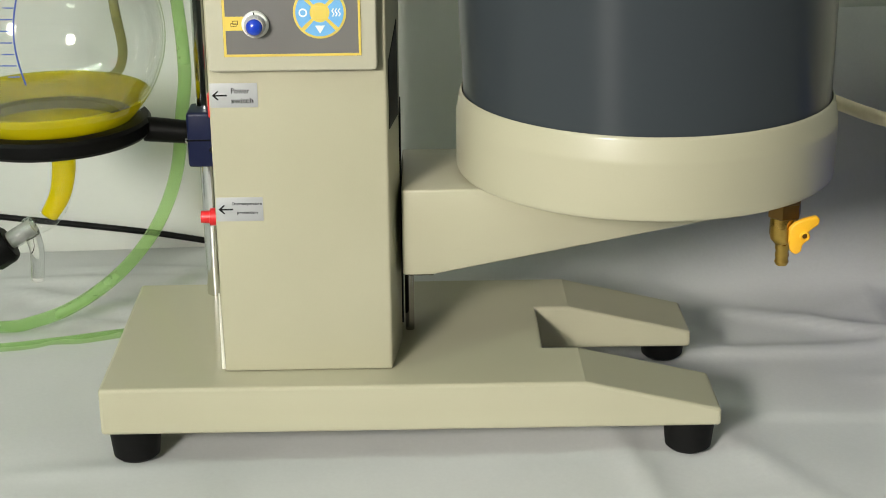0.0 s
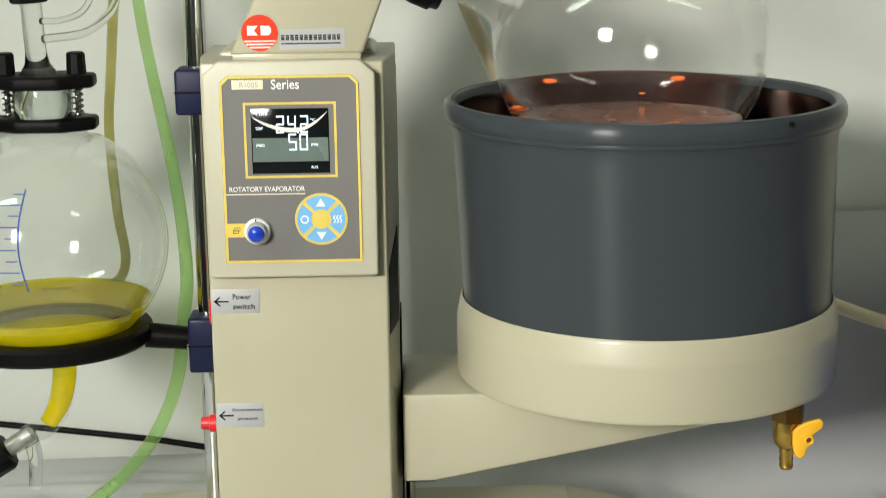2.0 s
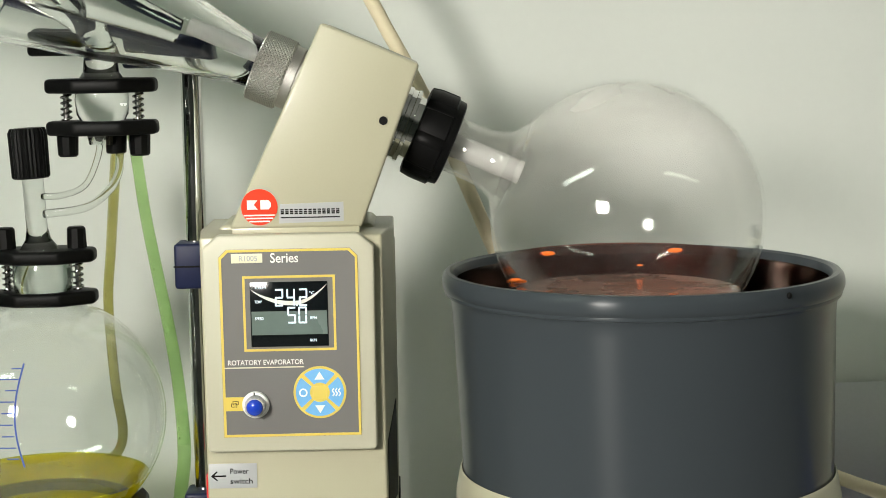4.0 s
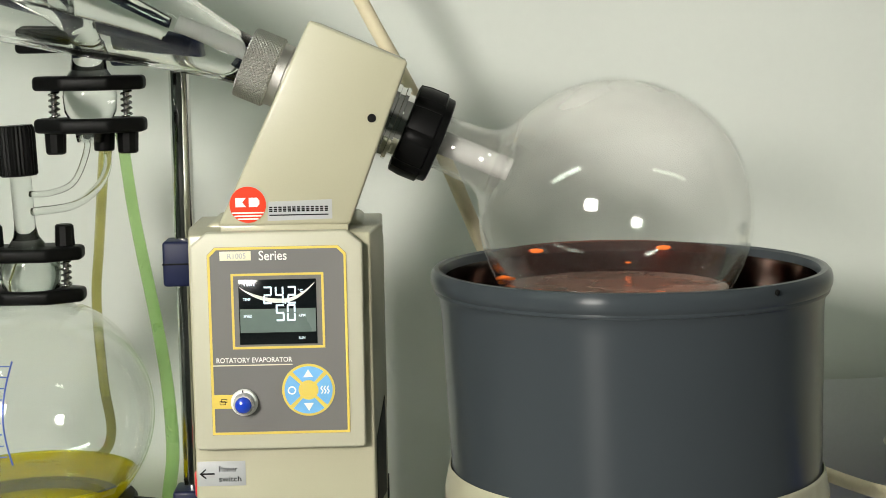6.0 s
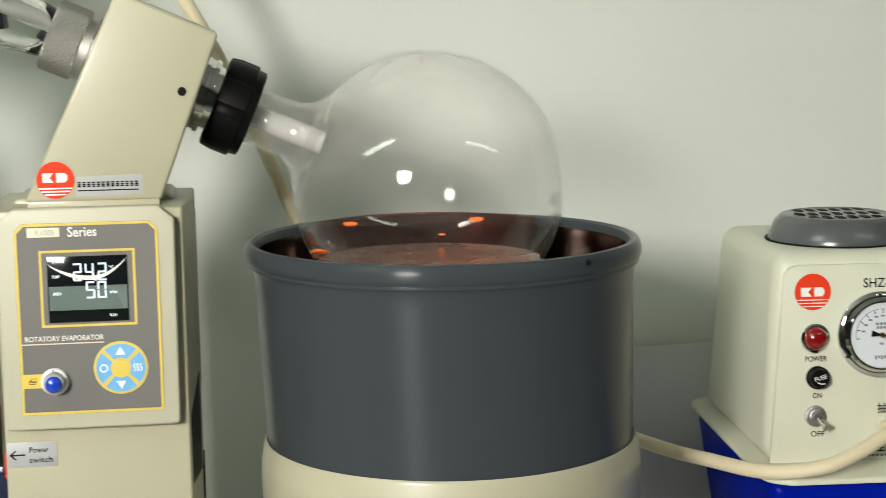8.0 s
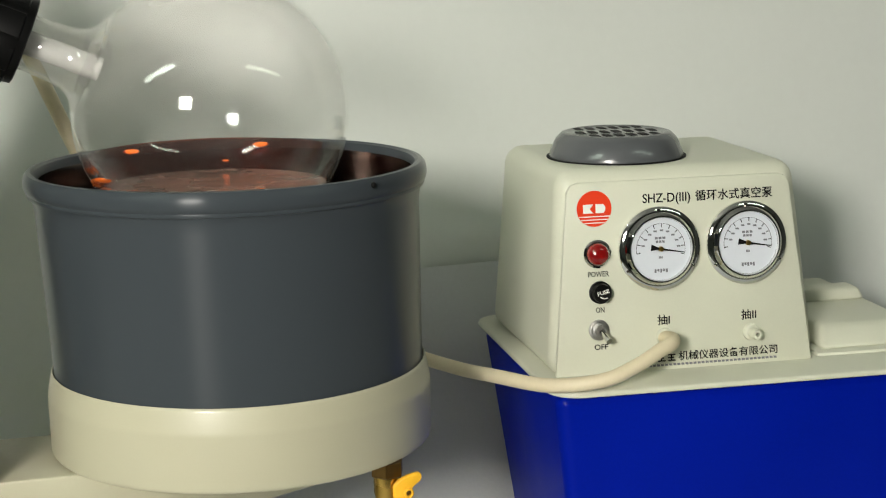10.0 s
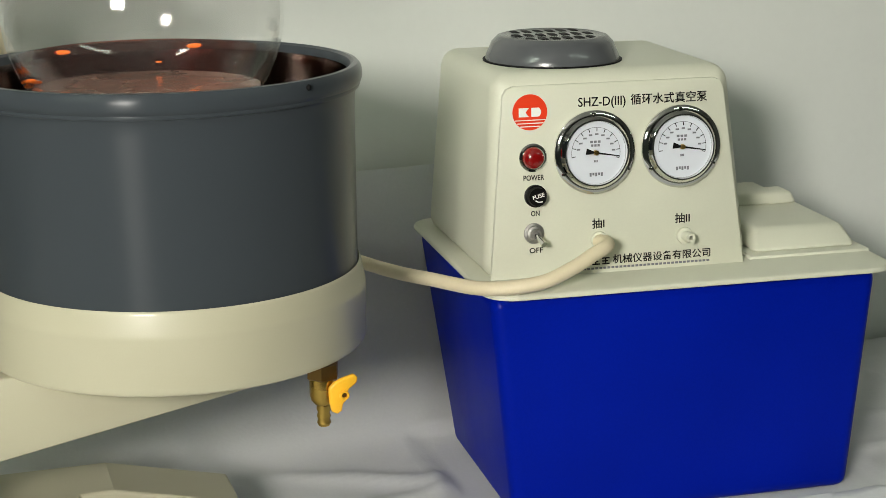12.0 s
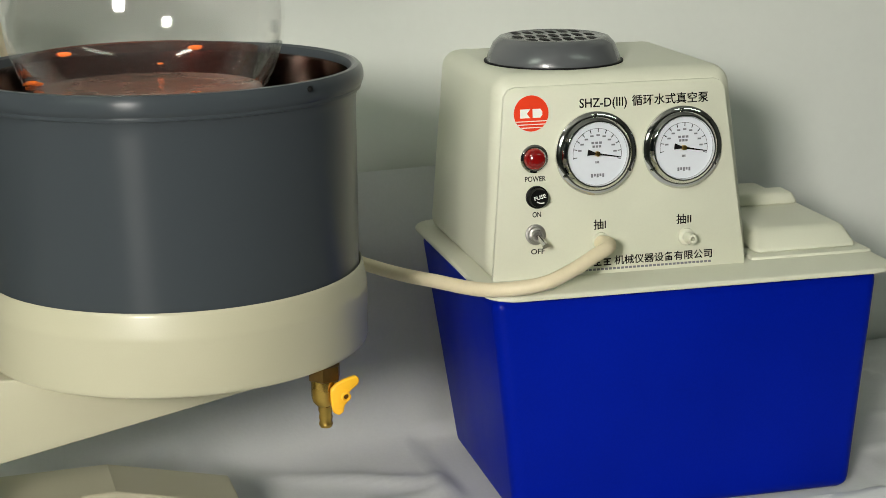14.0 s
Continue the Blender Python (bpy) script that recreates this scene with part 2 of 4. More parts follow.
def rod(p0, p1, r, seg=20, r2=None, b=0.0):
    p0, p1 = Vector(p0), Vector(p1)
    d = p1 - p0
    n = d.length
    r2 = r if r2 is None else r2
    prof = [(0, 0), (r - b, 0), (r, b), (r2, n - b), (r2 - b, n), (0, n)] if b else [(0, 0), (r, 0), (r2, n), (0, n)]
    return lathe(prof, Matrix.Translation(p0) @ d.to_track_quat("Z", "Y").to_matrix().to_4x4(), seg)

def spline(points, steps=10):
    pts = [Vector(p) for p in points]
    ext = [2 * pts[0] - pts[1], *pts, 2 * pts[-1] - pts[-2]]
    out = []
    for i in range(1, len(ext) - 2):
        a, b, c, d = ext[i - 1:i + 3]
        for k in range(steps):
            t = k / steps
            out.append(0.5 * (2 * b + (c - a) * t + (2 * a - 5 * b + 4 * c - d) * t * t + (3 * b - a - 3 * c + d) * t ** 3))
    return out + [pts[-1]]

def hose(points, r, seg=14, steps=10, caps=True):
    """A round tube along a smooth line; r may be a number or one radius per given point."""
    line = spline(points, steps)
    rs = [r] * len(line) if not isinstance(r, (list, tuple)) else [r[min(i // steps, len(r) - 1)] * (1 - (i % steps) / steps) + r[min(i // steps + 1, len(r) - 1)] * (i % steps) / steps for i in range(len(line))]
    bm = bmesh.new()
    rings = []
    up = None
    for i, p in enumerate(line):
        d = (line[min(i + 1, len(line) - 1)] - line[max(i - 1, 0)]).normalized()
        up = d.orthogonal().normalized() if up is None else (up - d * up.dot(d)).normalized()
        side = d.cross(up)
        rings.append([bm.verts.new(p + rs[i] * (math.cos(2 * math.pi * k / seg) * up + math.sin(2 * math.pi * k / seg) * side)) for k in range(seg)])
    for a, c in zip(rings, rings[1:]):
        for k in range(seg):
            j = (k + 1) % seg
            bm.faces.new((a[k], a[j], c[j], c[k]))
    if caps:
        bm.faces.new(rings[0])
        bm.faces.new(rings[-1])
    return bm

def join(*bms):
    out = bmesh.new()
    for b in bms:
        me = bpy.data.meshes.new("tmp")
        b.to_mesh(me)
        b.free()
        out.from_mesh(me)
        bpy.data.meshes.remove(me)
    return out

def lettering(name, text, size, m, material, parent, depth=0.0002, align="LEFT", width=None):
    """Built-in font, laid in the local xz plane by m (facing -y)."""
    cu = bpy.data.curves.new(name, "FONT")
    cu.offset = size * 0.012
    cu.body, cu.size, cu.align_x, cu.extrude, cu.resolution_u = text, size, align, depth, 3
    tmp = bpy.data.objects.new(name, cu)
    me = bpy.data.meshes.new_from_object(tmp)
    bpy.data.objects.remove(tmp)
    bpy.data.curves.remove(cu)
    if width:
        xs = [v.co.x for v in me.vertices]
        k = width / (max(xs) - min(xs))
        me.transform(Matrix.Diagonal((k, 1, 1, 1)))
    me.transform(m @ pose(0, 0, 0, 90, 0, 0))
    me.materials.append(material)
    ob = new(name, me)
    ob.parent = parent
    return ob

def disc(r, m, t=0.0006, seg=40):
    """A thin round plate that faces -y, placed by m."""
    return lathe([(0, 0), (r, 0), (r, t), (0, t)], m @ pose(0, 0, 0, 90, 0, 0), seg)

def frame_bar(x0, x1, z0, z1, w, y0, y1, cut=0.0):
    """A rectangular outline of width w with its upper corners cut."""
    def ring(e):
        c = max(cut - e * 0.4, 0.0)
        if c:
            return [(x0 + e, z0 + e), (x1 - e, z0 + e), (x1 - e, z1 - e - c), (x1 - e - c, z1 - e), (x0 + e + c, z1 - e), (x0 + e, z1 - e - c)]
        return [(x0 + e, z0 + e), (x1 - e, z0 + e), (x1 - e, z1 - e), (x0 + e, z1 - e)]
    bm = bmesh.new()
    o, i = ring(0), ring(w)
    n = len(o)
    vs = [[bm.verts.new((x, y, z)) for x, z in r] for y in (y0, y1) for r in (o, i)]
    for k in range(n):
        j = (k + 1) % n
        bm.faces.new((vs[0][k], vs[0][j], vs[1][j], vs[1][k]))
        bm.faces.new((vs[2][k], vs[2][j], vs[3][j], vs[3][k]))
        bm.faces.new((vs[0][k], vs[0][j], vs[2][j], vs[2][k]))
        bm.faces.new((vs[1][k], vs[1][j], vs[3][j], vs[3][k]))
    return bm
DIGIT = emitter("display_digit_glow", (0.85, 0.97, 1.0), 1.4)
WHITE_GLOSS = surface("glossy_white", (0.80, 0.79, 0.72), 0.12, vary=0.03, bump=0.02, coat=0.6)

def thick_glass(name, tint=(0.97, 0.985, 0.975)):
    m = bpy.data.materials.new(name)
    m.use_nodes = True
    b = m.node_tree.nodes["Principled BSDF"]
    b.inputs["Base Color"].default_value = (*tint, 1)
    b.inputs["Roughness"].default_value, b.inputs["IOR"].default_value, b.inputs["Transmission Weight"].default_value = 0.01, 1.47, 1.0
    return m
THICK_GLASS = thick_glass("thick_glass")

# ---------------------------------------------------------------- the room
def slab(name, x0, x1, y0, y1, z0, z1, material, label, category):
    return tagged(part(name, box(x0, x1, y0, y1, z0, z1), material, None, label, 0), "", category, "", "structure")

WALL_Y = 0.43
slab("wall_north", -3.4, 4.4, WALL_Y, WALL_Y + 0.12, -0.76, 1.95, WALL, "pale greenish-white painted wall behind the bench", "wall")
slab("wall_south", -3.4, 4.4, -4.12, -4.0, -0.76, 1.95, FAR_WALL, "unseen wall across the room, kept dark to limit fill light", "wall")
slab("wall_west", -3.52, -3.4, -4.12, WALL_Y + 0.12, -0.76, 1.95, FAR_WALL, "unseen side wall of the room, kept dark to limit fill light", "wall")
slab("wall_east", 4.4, 4.52, -4.12, WALL_Y + 0.12, -0.76, 1.95, FAR_WALL, "unseen end wall of the room, kept dark to limit fill light", "wall")
# ceiling and floor are out of view, their tone lowered against fill light
slab("ceiling", -3.52, 4.52, -4.12, WALL_Y + 0.12, 1.95, 2.05, CEIL, "unseen grey ceiling, darkened to limit fill light", "ceiling")
slab("floor", -3.52, 4.52, -4.12, WALL_Y + 0.12, -0.86, -0.76, FLOOR, "unseen grey floor, darkened to limit fill light", "floor")

def make_bench():
    t = thing("work_bench", "long laboratory bench under a white paper cover", "bench")
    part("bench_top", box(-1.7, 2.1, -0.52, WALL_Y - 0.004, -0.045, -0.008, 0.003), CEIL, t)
    for x in (-1.6, 2.0):
        for y in (-0.45, 0.36):
            part("leg", box(x - 0.025, x + 0.025, y - 0.025, y + 0.025, -0.76, -0.045, 0.003), STEEL, t)
make_bench()

def make_cover():
    """Paper laid over the bench, creased and puckered."""
    bm = bmesh.new()
    nx, ny = 260, 110
    x0, x1, y0, y1 = -1.2, 1.7, -0.515, WALL_Y - 0.008
    creases = [(random.uniform(-1, 1.5), random.uniform(-0.5, 0.4), random.uniform(0, math.pi), random.uniform(0.002, 0.007), random.uniform(0.1, 0.35)) for _ in range(110)]
    grid = []
    for j in range(ny + 1):
        row = []
        for i in range(nx + 1):
            x, y = x0 + (x1 - x0) * i / nx, y0 + (y1 - y0) * j / ny
            z = 0.007 * noise.noise((x * 3.1, y * 3.1, 0.3)) + 0.0022 * noise.noise((x * 9, y * 9, 4.1))
            for cx, cy, a, h, l in creases:
                u, v = (x - cx) * math.cos(a) + (y - cy) * math.sin(a), -(x - cx) * math.sin(a) + (y - cy) * math.cos(a)
                if abs(u) < l and abs(v) < 0.05:
                    z += h * math.exp(-(v / 0.012) ** 2) * (1 - (u / l) ** 2)
            if 0.48 < x < 0.90 and -0.02 < y < 0.27:
                z = min(z, -0.0033)  # pressed flat under the tub
            loose = 0.30 < x < 0.47 and y < -0.03 or y < -0.19 or x > 0.93
            z = max(-0.006, min(z * (1.5 if loose else 1), 0.016 if loose else 0.008)) + 0.0112
            if y > 0.20:  # the paper is carried up the wall behind bath and pump
                k = min(1, max(0, (x + 0.02) / 0.22), max(0, (0.80 - x) / 0.22))
                z += (0.269 + 0.008 * noise.noise((x * 2.3, 0, 7))) * k * k * (3 - 2 * k) * ((y - 0.20) / (y1 - 0.20)) ** 3.2
            row.append(bm.verts.new((x, y, z)))
        grid.append(row)
    for a, c in zip(grid, grid[1:]):
        for i in range(nx):
            bm.faces.new((a[i], a[i + 1], c[i + 1], c[i]))
    tagged(part("table_cover", bm, CLOTH, None, "creased white paper cover laid over the bench", 60), "", "table cover")
make_cover()

def ceiling_light(name, x, y, glow):
    t = thing(name, "long white ceiling lamp with a glowing diffuser", "ceiling lamp", "ceiling lamps of the room", at=Matrix.Translation((x, y, 1.95)))
    part("housing", box(-0.78, 0.78, -0.09, 0.09, -0.05, -0.001, 0.006), CEIL, t)
    for s in (-1, 1):
        part("end_cap", box(s * 0.775 - 0.012, s * 0.775 + 0.012, -0.085, 0.085, -0.078, -0.051, 0.004), WHITE_PLASTIC, t)
    part("diffuser", box(-0.762, 0.762, -0.075, 0.075, -0.076, -0.051, 0.008, 3), glow, t, "glowing long diffuser")
for cx, cy, cg in ((-1.62, -1.14, TUBE_GLOW), (1.80, -1.50, DIM_TUBE_GLOW)):
    ceiling_light("ceiling_lamp", cx, cy, cg)

def panel_lamp():
    at = Vector((-1.03, -2.30, 1.12))
    t = thing("panel_lamp", "square film lamp on a thin black stand", "film lamp")
    m = look(at, (0.40, 0, 0.40))
    part("diffuser", hexa((-0.215, 0.215, -0.215, 0.215), (-0.215, 0.215, -0.215, 0.215), -0.004, 0.0), PANEL_GLOW, t, "glowing square diffuser").matrix_local = m
    part("case", box(-0.23, 0.23, -0.23, 0.23, 0.001, 0.05, 0.006), BLACK, t).matrix_local = m
    # added flap, unseen, cuts the lamp's light on the left wall
    part("shade_flap", box(-0.236, -0.230, -0.23, 0.23, -0.47, 0.04, 0.002), BLACK, t, "added black flap that dims the light on the left").matrix_local = m
    part("stand", rod((at.x - 0.01, at.y - 0.05, -0.76), (at.x - 0.01, at.y - 0.03, at.z - 0.02), 0.012), BLACK, t)
    for k in range(3):
        a = 2 * math.pi * k / 3 + 0.4
        part("leg", rod((at.x - 0.01, at.y - 0.05, -0.45), (at.x + 0.35 * math.cos(a), at.y - 0.05 + 0.35 * math.sin(a), -0.75), 0.009), BLACK, t)
panel_lamp()

# ---------------------------------------------------------------- the rotary evaporator
EVAP = thing("rotary_evaporator", "cream rotary evaporator with a grey heating bath and a U-shaped base", "rotary evaporator")

def make_base(t):
    bm = bmesh.new()
    X0, XN, XB, X1 = -0.267, 0.105, 0.135, 0.249
    Y = (-0.12, -0.045, 0.046, 0.12)
    z0, z1, zt = 0.043, 0.0845, 0.058
    top, low = {}, {}
    for xi, x in enumerate((X0, XN, XB, X1)):
        for yi, y in enumerate(Y):
            top[xi, yi] = bm.verts.new((x, y, zt if xi == 3 else z1))
            low[xi, yi] = bm.verts.new((x, y, z0))
    cells = [(0, 0), (0, 1), (0, 2), (1, 0), (2, 0), (1, 2), (2, 2)]
    for i, j in cells:
        for d, flip in ((top, False), (low, True)):
            q = [d[i, j], d[i + 1, j], d[i + 1, j + 1], d[i, j + 1]]
            bm.faces.new(q[::-1] if flip else q)
    def side(a, b):
        bm.faces.new((low[a], low[b], top[b], top[a]))
    loop = [(0, 0), (1, 0), (2, 0), (3, 0), (3, 1), (2, 1), (1, 1), (1, 2), (2, 2), (3, 2), (3, 3), (2, 3), (1, 3), (0, 3), (0, 2), (0, 1)]
    for a, b in zip(loop, loop[1:] + loop[:1]):
        side(a, b)
    bmesh.ops.delete(bm, geom=[v for v in bm.verts if not v.link_faces], context="VERTS")
    bmesh.ops.recalc_face_normals(bm, faces=bm.faces)
    bmesh.ops.dissolve_limit(bm, angle_limit=0.02, verts=bm.verts, edges=bm.edges)
    bevel(bm, 0.003, 3, 40)
    part("base", bm, CREAM, t, "cream U-shaped sheet steel base with sloping toes", 12)
    for x, y in ((-0.243, -0.094), (0.226, -0.094), (-0.243, 0.100), (0.231, 0.100)):
        part("foot", lathe([(0, 0.0122), (0.016, 0.0122), (0.0195, 0.0152), (0.0225, 0.043), (0, 0.043)], Matrix.Translation((x, y, 0)), 28), RUBBER, t, "black rubber foot")
make_base(EVAP)

def make_column(t):
    outline = [(-0.1655, -0.0876), (-0.0245, -0.0876), (-0.0165, -0.03), (-0.0165, 0.055), (-0.172, 0.055), (-0.172, -0.03)]
    col = part("column", prism(outline, "z", 0.085, 0.5128, 0.0022, 3), CREAM, t, "cream upright sheet steel column")
    # upper housing behind the display, its back corner cut
    bm = prism([(-0.1726, 0.3455), (-0.0160, 0.3455), (-0.0160, 0.4960), (-0.0350, 0.5165), (-0.1540, 0.5165), (-0.1726, 0.4980)], "y", -0.0315, 0.0556, 0.003, 3)
    part("upper_housing", bm, CREAM, t)
    # the flank between front and body carries a dark louvre
    lv = prism([(-0.02340, -0.0800), (-0.01710, -0.0345), (-0.01660, -0.0345), (-0.02290, -0.0800)], "z", 0.292, 0.372)
    for v in lv.verts:
        if v.co.z > 0.36:
            v.co.z += (v.co.y + 0.0345) * 0.55
    part("side_louvre", lv, BLACK, col, "dark louvre slot", 0)
    part("carriage_slot", box(-0.0172, -0.0152, -0.022, 0.03, 0.10, 0.29, 0.0005), RUBBER, col, "dark guide slot for the lift arm")
    return col
COLUMN = make_column(EVAP)

def make_arm(t):
    y = 0.06
    arm = part("bath_arm", prism([(-0.0148, 0.1585), (0.0095, 0.1585), (0.262, 0.207), (0.262, 0.2338), (-0.0148, 0.2338)], "y", -y, y, 0.002, 3), CREAM, t, "cream wedge-shaped bracket under the bath")
    part("bearing", box(-0.013, 0.012, -0.04, -0.015, 0.150, 0.158, 0.002), BLACK, arm)
    part("lever", hose([(0.02, 0.03, 0.150), (0.06, 0.04, 0.151), (0.09, 0.045, 0.147)], 0.0035), BLACK, arm, "black lift lever")
    part("lift_rod", rod((-0.0100, 0.0, 0.085), (-0.0100, 0.0, 0.158), 0.004), STEEL, arm)
make_arm(EVAP)

BX = 0.193
def make_bath(t):
    m = Matrix.Translation((BX, 0, 0))
    lean = Matrix(((1, 0, -0.026, 0.0078), (0, 1, 0, 0), (0, 0, 1, 0), (0, 0, 0, 1)))  # the pan sits a little askew in its ring
    bath = part("bath_shell", lathe([(0.1540, 0.292), (0.1545, 0.30), (0.1583, 0.438), (0.1592, 0.4455), (0.1606, 0.4500), (0.1612, 0.4512), (0.1632, 0.4518), (0.1638, 0.4535), (0.1636, 0.4548), (0.1646, 0.4560), (0.1657, 0.4590), (0.1658, 0.4640), (0.1648, 0.4680), (0.1622, 0.4708), (0.1590, 0.4712), (0.1562, 0.4695), (0.1548, 0.4655), (0.1542, 0.4600), (0.150, 0.31), (0.0, 0.305)], lean @ m, 96), GREY_BATH, t, "blue-grey enamelled bath with a rolled rim")
    part("bath_liner", lathe([(0.1541, 0.463), (0.1530, 0.455), (0.1480, 0.312), (0.0, 0.308)], lean @ m, 96), LINER, bath, "stained steel inside of the bath")
    part("bath_collar", lathe([(0.0, 0.2372), (0.1588, 0.2372), (0.1600, 0.2378), (0.1606, 0.2390), (0.1607, 0.2410), (0.1609, 0.2820), (0.1608, 0.2840), (0.1605, 0.2860), (0.1601, 0.2880), (0.1576, 0.3012), (0.1571, 0.3030), (0.1560, 0.3040), (0.1542, 0.301)], m, 96), CREAM, t, "cream lower ring of the bath")
    part("mount_plate", lathe([(0, 0.2337), (0.1200, 0.2337), (0.1200, 0.2373), (0, 0.2373)], m, 64), CREAM, t, "flat mounting plate under the bath ring")
    part("bath_water", lathe([(0.0, 0.4242), (0.1520, 0.4242)], m, 72), BATH_WATER, t, "dark still water in the bath")
    part("enamel_chip", lathe([(0, -0.5), (0.4, -0.3), (0.5, 0), (0.4, 0.3), (0, 0.5)], Matrix.Translation((0.2815, -0.1382, 0.4660)) @ Matrix.Diagonal((0.0042, 0.003, 0.0055, 1)), 12), BLACK_INK, bath, "dark chip in the rim")
    cm = Matrix.Translation((0.2915, -0.115, 0))
    cock = part("drain_cock", lathe([(0, 0.2250), (0.0125, 0.2250), (0.0138, 0.2262), (0.0138, 0.2375), (0, 0.2375)], cm @ pose(0, 0, 0, 0, 0, 12), 6), DARK_BRASS, t, "brass drain cock under the bath", 20)
    part("cock_body", lathe([(0, 0.2030), (0.0072, 0.2030), (0.0100, 0.2062), (0.0112, 0.2110), (0.0112, 0.2252), (0, 0.2252)], cm, 24), BRASS, cock)
    part("hose_nozzle", lathe([(0, 0.1840), (0.0026, 0.1840), (0.0026, 0.1842), (0.0046, 0.1842), (0.0058, 0.1868), (0.0050, 0.1900), (0.0058, 0.1925), (0.0050, 0.1960), (0.0060, 0.1985), (0.0056, 0.2032), (0, 0.2032)], cm, 24), BRASS, cock)
    part("cock_spindle", rod((0.3000, -0.1290, 0.2135), (0.2950, -0.1180, 0.2135), 0.0046, 16), DARK_BRASS, cock)
    hd = part("cock_handle", prism([(0.2925, 0.2204), (0.2928, 0.2085), (0.2946, 0.2004), (0.2993, 0.1979), (0.3032, 0.2007), (0.3040, 0.2062), (0.3062, 0.2083), (0.3090, 0.2126), (0.3084, 0.2175), (0.3157, 0.2229), (0.3168, 0.2276), (0.3134, 0.2305), (0.3037, 0.2279), (0.2968, 0.2247)], "y", -0.1315, -0.1265, 0.0016, 3), ORANGE, cock, "orange-yellow wing handle")
    hm = Matrix.Translation((0.3048, -0.1310, 0.2141)) @ pose(0, 0, 0, 90, 0, 0)
    part("hub_ring", lathe([(0.0022, 0), (0.0040, 0), (0.0040, 0.0026), (0.0034, 0.0032), (0.0024, 0.0030), (0.0022, 0.0004), (0.0022, 0)], hm, 24), ORANGE, hd)
    part("hub_screw", lathe([(0, 0), (0.0021, 0), (0.0021, 0.0010), (0, 0.0012)], hm, 16), DARK_BRASS, hd)
make_bath(EVAP)

# the tilted axis of the drive head, flask and condenser, in the plane y = 0
TILT = radians(23.5)
AX = Vector((math.cos(TILT), 0, -math.sin(TILT)))
FC = Vector((0.1775, 0, 0.5135))
FR = 0.1135
def on_axis(s):
    return FC + AX * s
AXM = Matrix.Translation(FC) @ AX.to_track_quat("Z", "Y").to_matrix().to_4x4()

def make_head(t):
    head = part("drive_head", prism([(-0.1436, 0.5175), (-0.0400, 0.5175), (0.0076, 0.6433), (-0.0680, 0.6765)], "y", -0.075, 0.06, 0.0028, 3), CREAM, t, "cream slanted drive head")
    part("head_seat", box(-0.1415, -0.0420, -0.0735, 0.058, 0.5120, 0.5180, 0.0004), CREAM, head)
    part("screw_hole", disc(0.0034, Matrix.Translation((-0.0215, -0.0751, 0.6000)), 0.0006, 20), BLACK_INK, head)
    badge = part("badge", disc(0.0142, Matrix.Translation((-0.1195, -0.0753, 0.5345)), 0.0006, 40), BADGE_RED, head, "round orange-red badge")
    for k, w in enumerate((0.0245, 0.021, 0.016)):
        z = 0.5282 - k * 0.0024
        part("badge_line", box(-0.1195 - w / 2, -0.1195 + w / 2, -0.0766, -0.0758, z - 0.0005, z + 0.0005), WHITE_INK, badge)
    c, w = -0.1195 - 0.0054, 0.0082
    part("badge_block", prism([(c - w / 2, 0.5328), (c + w / 2, 0.5328), (c + 0.0012, 0.5364), (c + w / 2, 0.5400), (c - w / 2, 0.5400)], "y", -0.0766, -0.0758), WHITE_INK, badge)
    for dx, w in ((0.0050, 0.0082),):
        c = -0.1195 + dx
        part("badge_block", prism([(c - w / 2, 0.5328), (c + w / 2 - 0.0018, 0.5328), (c + w / 2, 0.5350), (c + w / 2, 0.5378), (c + w / 2 - 0.0018, 0.5400), (c - w / 2, 0.5400)], "y", -0.0766, -0.0758), WHITE_INK, badge)
    st = part("name_sticker", prism([(-0.1045, 0.5215), (-0.0540, 0.5225), (-0.0540, 0.5375), (-0.1035, 0.5365)], "y", -0.0757, -0.0752), LABEL_SILVER, head, "silver sticker with one row of unreadable print")
    for i in range(13):
        x = -0.1030 + i * 0.0036
        for dz, hh in ((0.0, 0.0006), (0.0016, 0.0005), (-0.0014, 0.0005)):
            part("print_bar", box(x, x + 0.0026, -0.0762, -0.0757, 0.5305 + dz - hh, 0.5305 + dz + hh), BLACK_INK, st)
    part("print_bar", box(-0.1030, -0.0570, -0.0762, -0.0757, 0.5255, 0.5264), BLACK_INK, st)
    # chrome spindle, black clamp nut, silver nut of the vapour tube
    part("spindle", lathe([(0, -0.232), (0.0300, -0.232), (0.0300, -0.2085), (0.0292, -0.2080), (0.0292, -0.2068), (0.0312, -0.2062), (0.0312, -0.2030), (0.0300, -0.2024), (0.0300, -0.1985), (0.0312, -0.1980), (0.0312, -0.1952), (0.0265, -0.1945), (0.0265, -0.180), (0, -0.180)], AXM, 56), CHROME, head, "chrome spindle of the drive")
    part("spindle_nut", lathe([(0.0301, -0.2240), (0.0325, -0.2240), (0.0325, -0.2130), (0.0301, -0.2130)], AXM @ pose(0, 0, 0, 0, 0, 15), 6), STEEL, head, "", 20)
    nut = bmesh.new()
    rings = []
    for s, r, cutd in ((-0.1895, 0.0345, 0), (-0.1885, 0.0372, 1), (-0.180, 0.0386, 1), (-0.1655, 0.0386, 1), (-0.1640, 0.0362, 0), (-0.1585, 0.0356, 0), (-0.1575, 0.0338, 0)):
        ring = []
        for k in range(96):
            a = 2 * math.pi * k / 96
            rr = r - (0.0018 if cutd and (k % 12) in (0, 1, 2) else 0)
            ring.append(nut.verts.new(AXM @ Vector((rr * math.cos(a), rr * math.sin(a), s))))
        rings.append(ring)
    nut.faces.new(rings[0]); nut.faces.new(rings[-1])
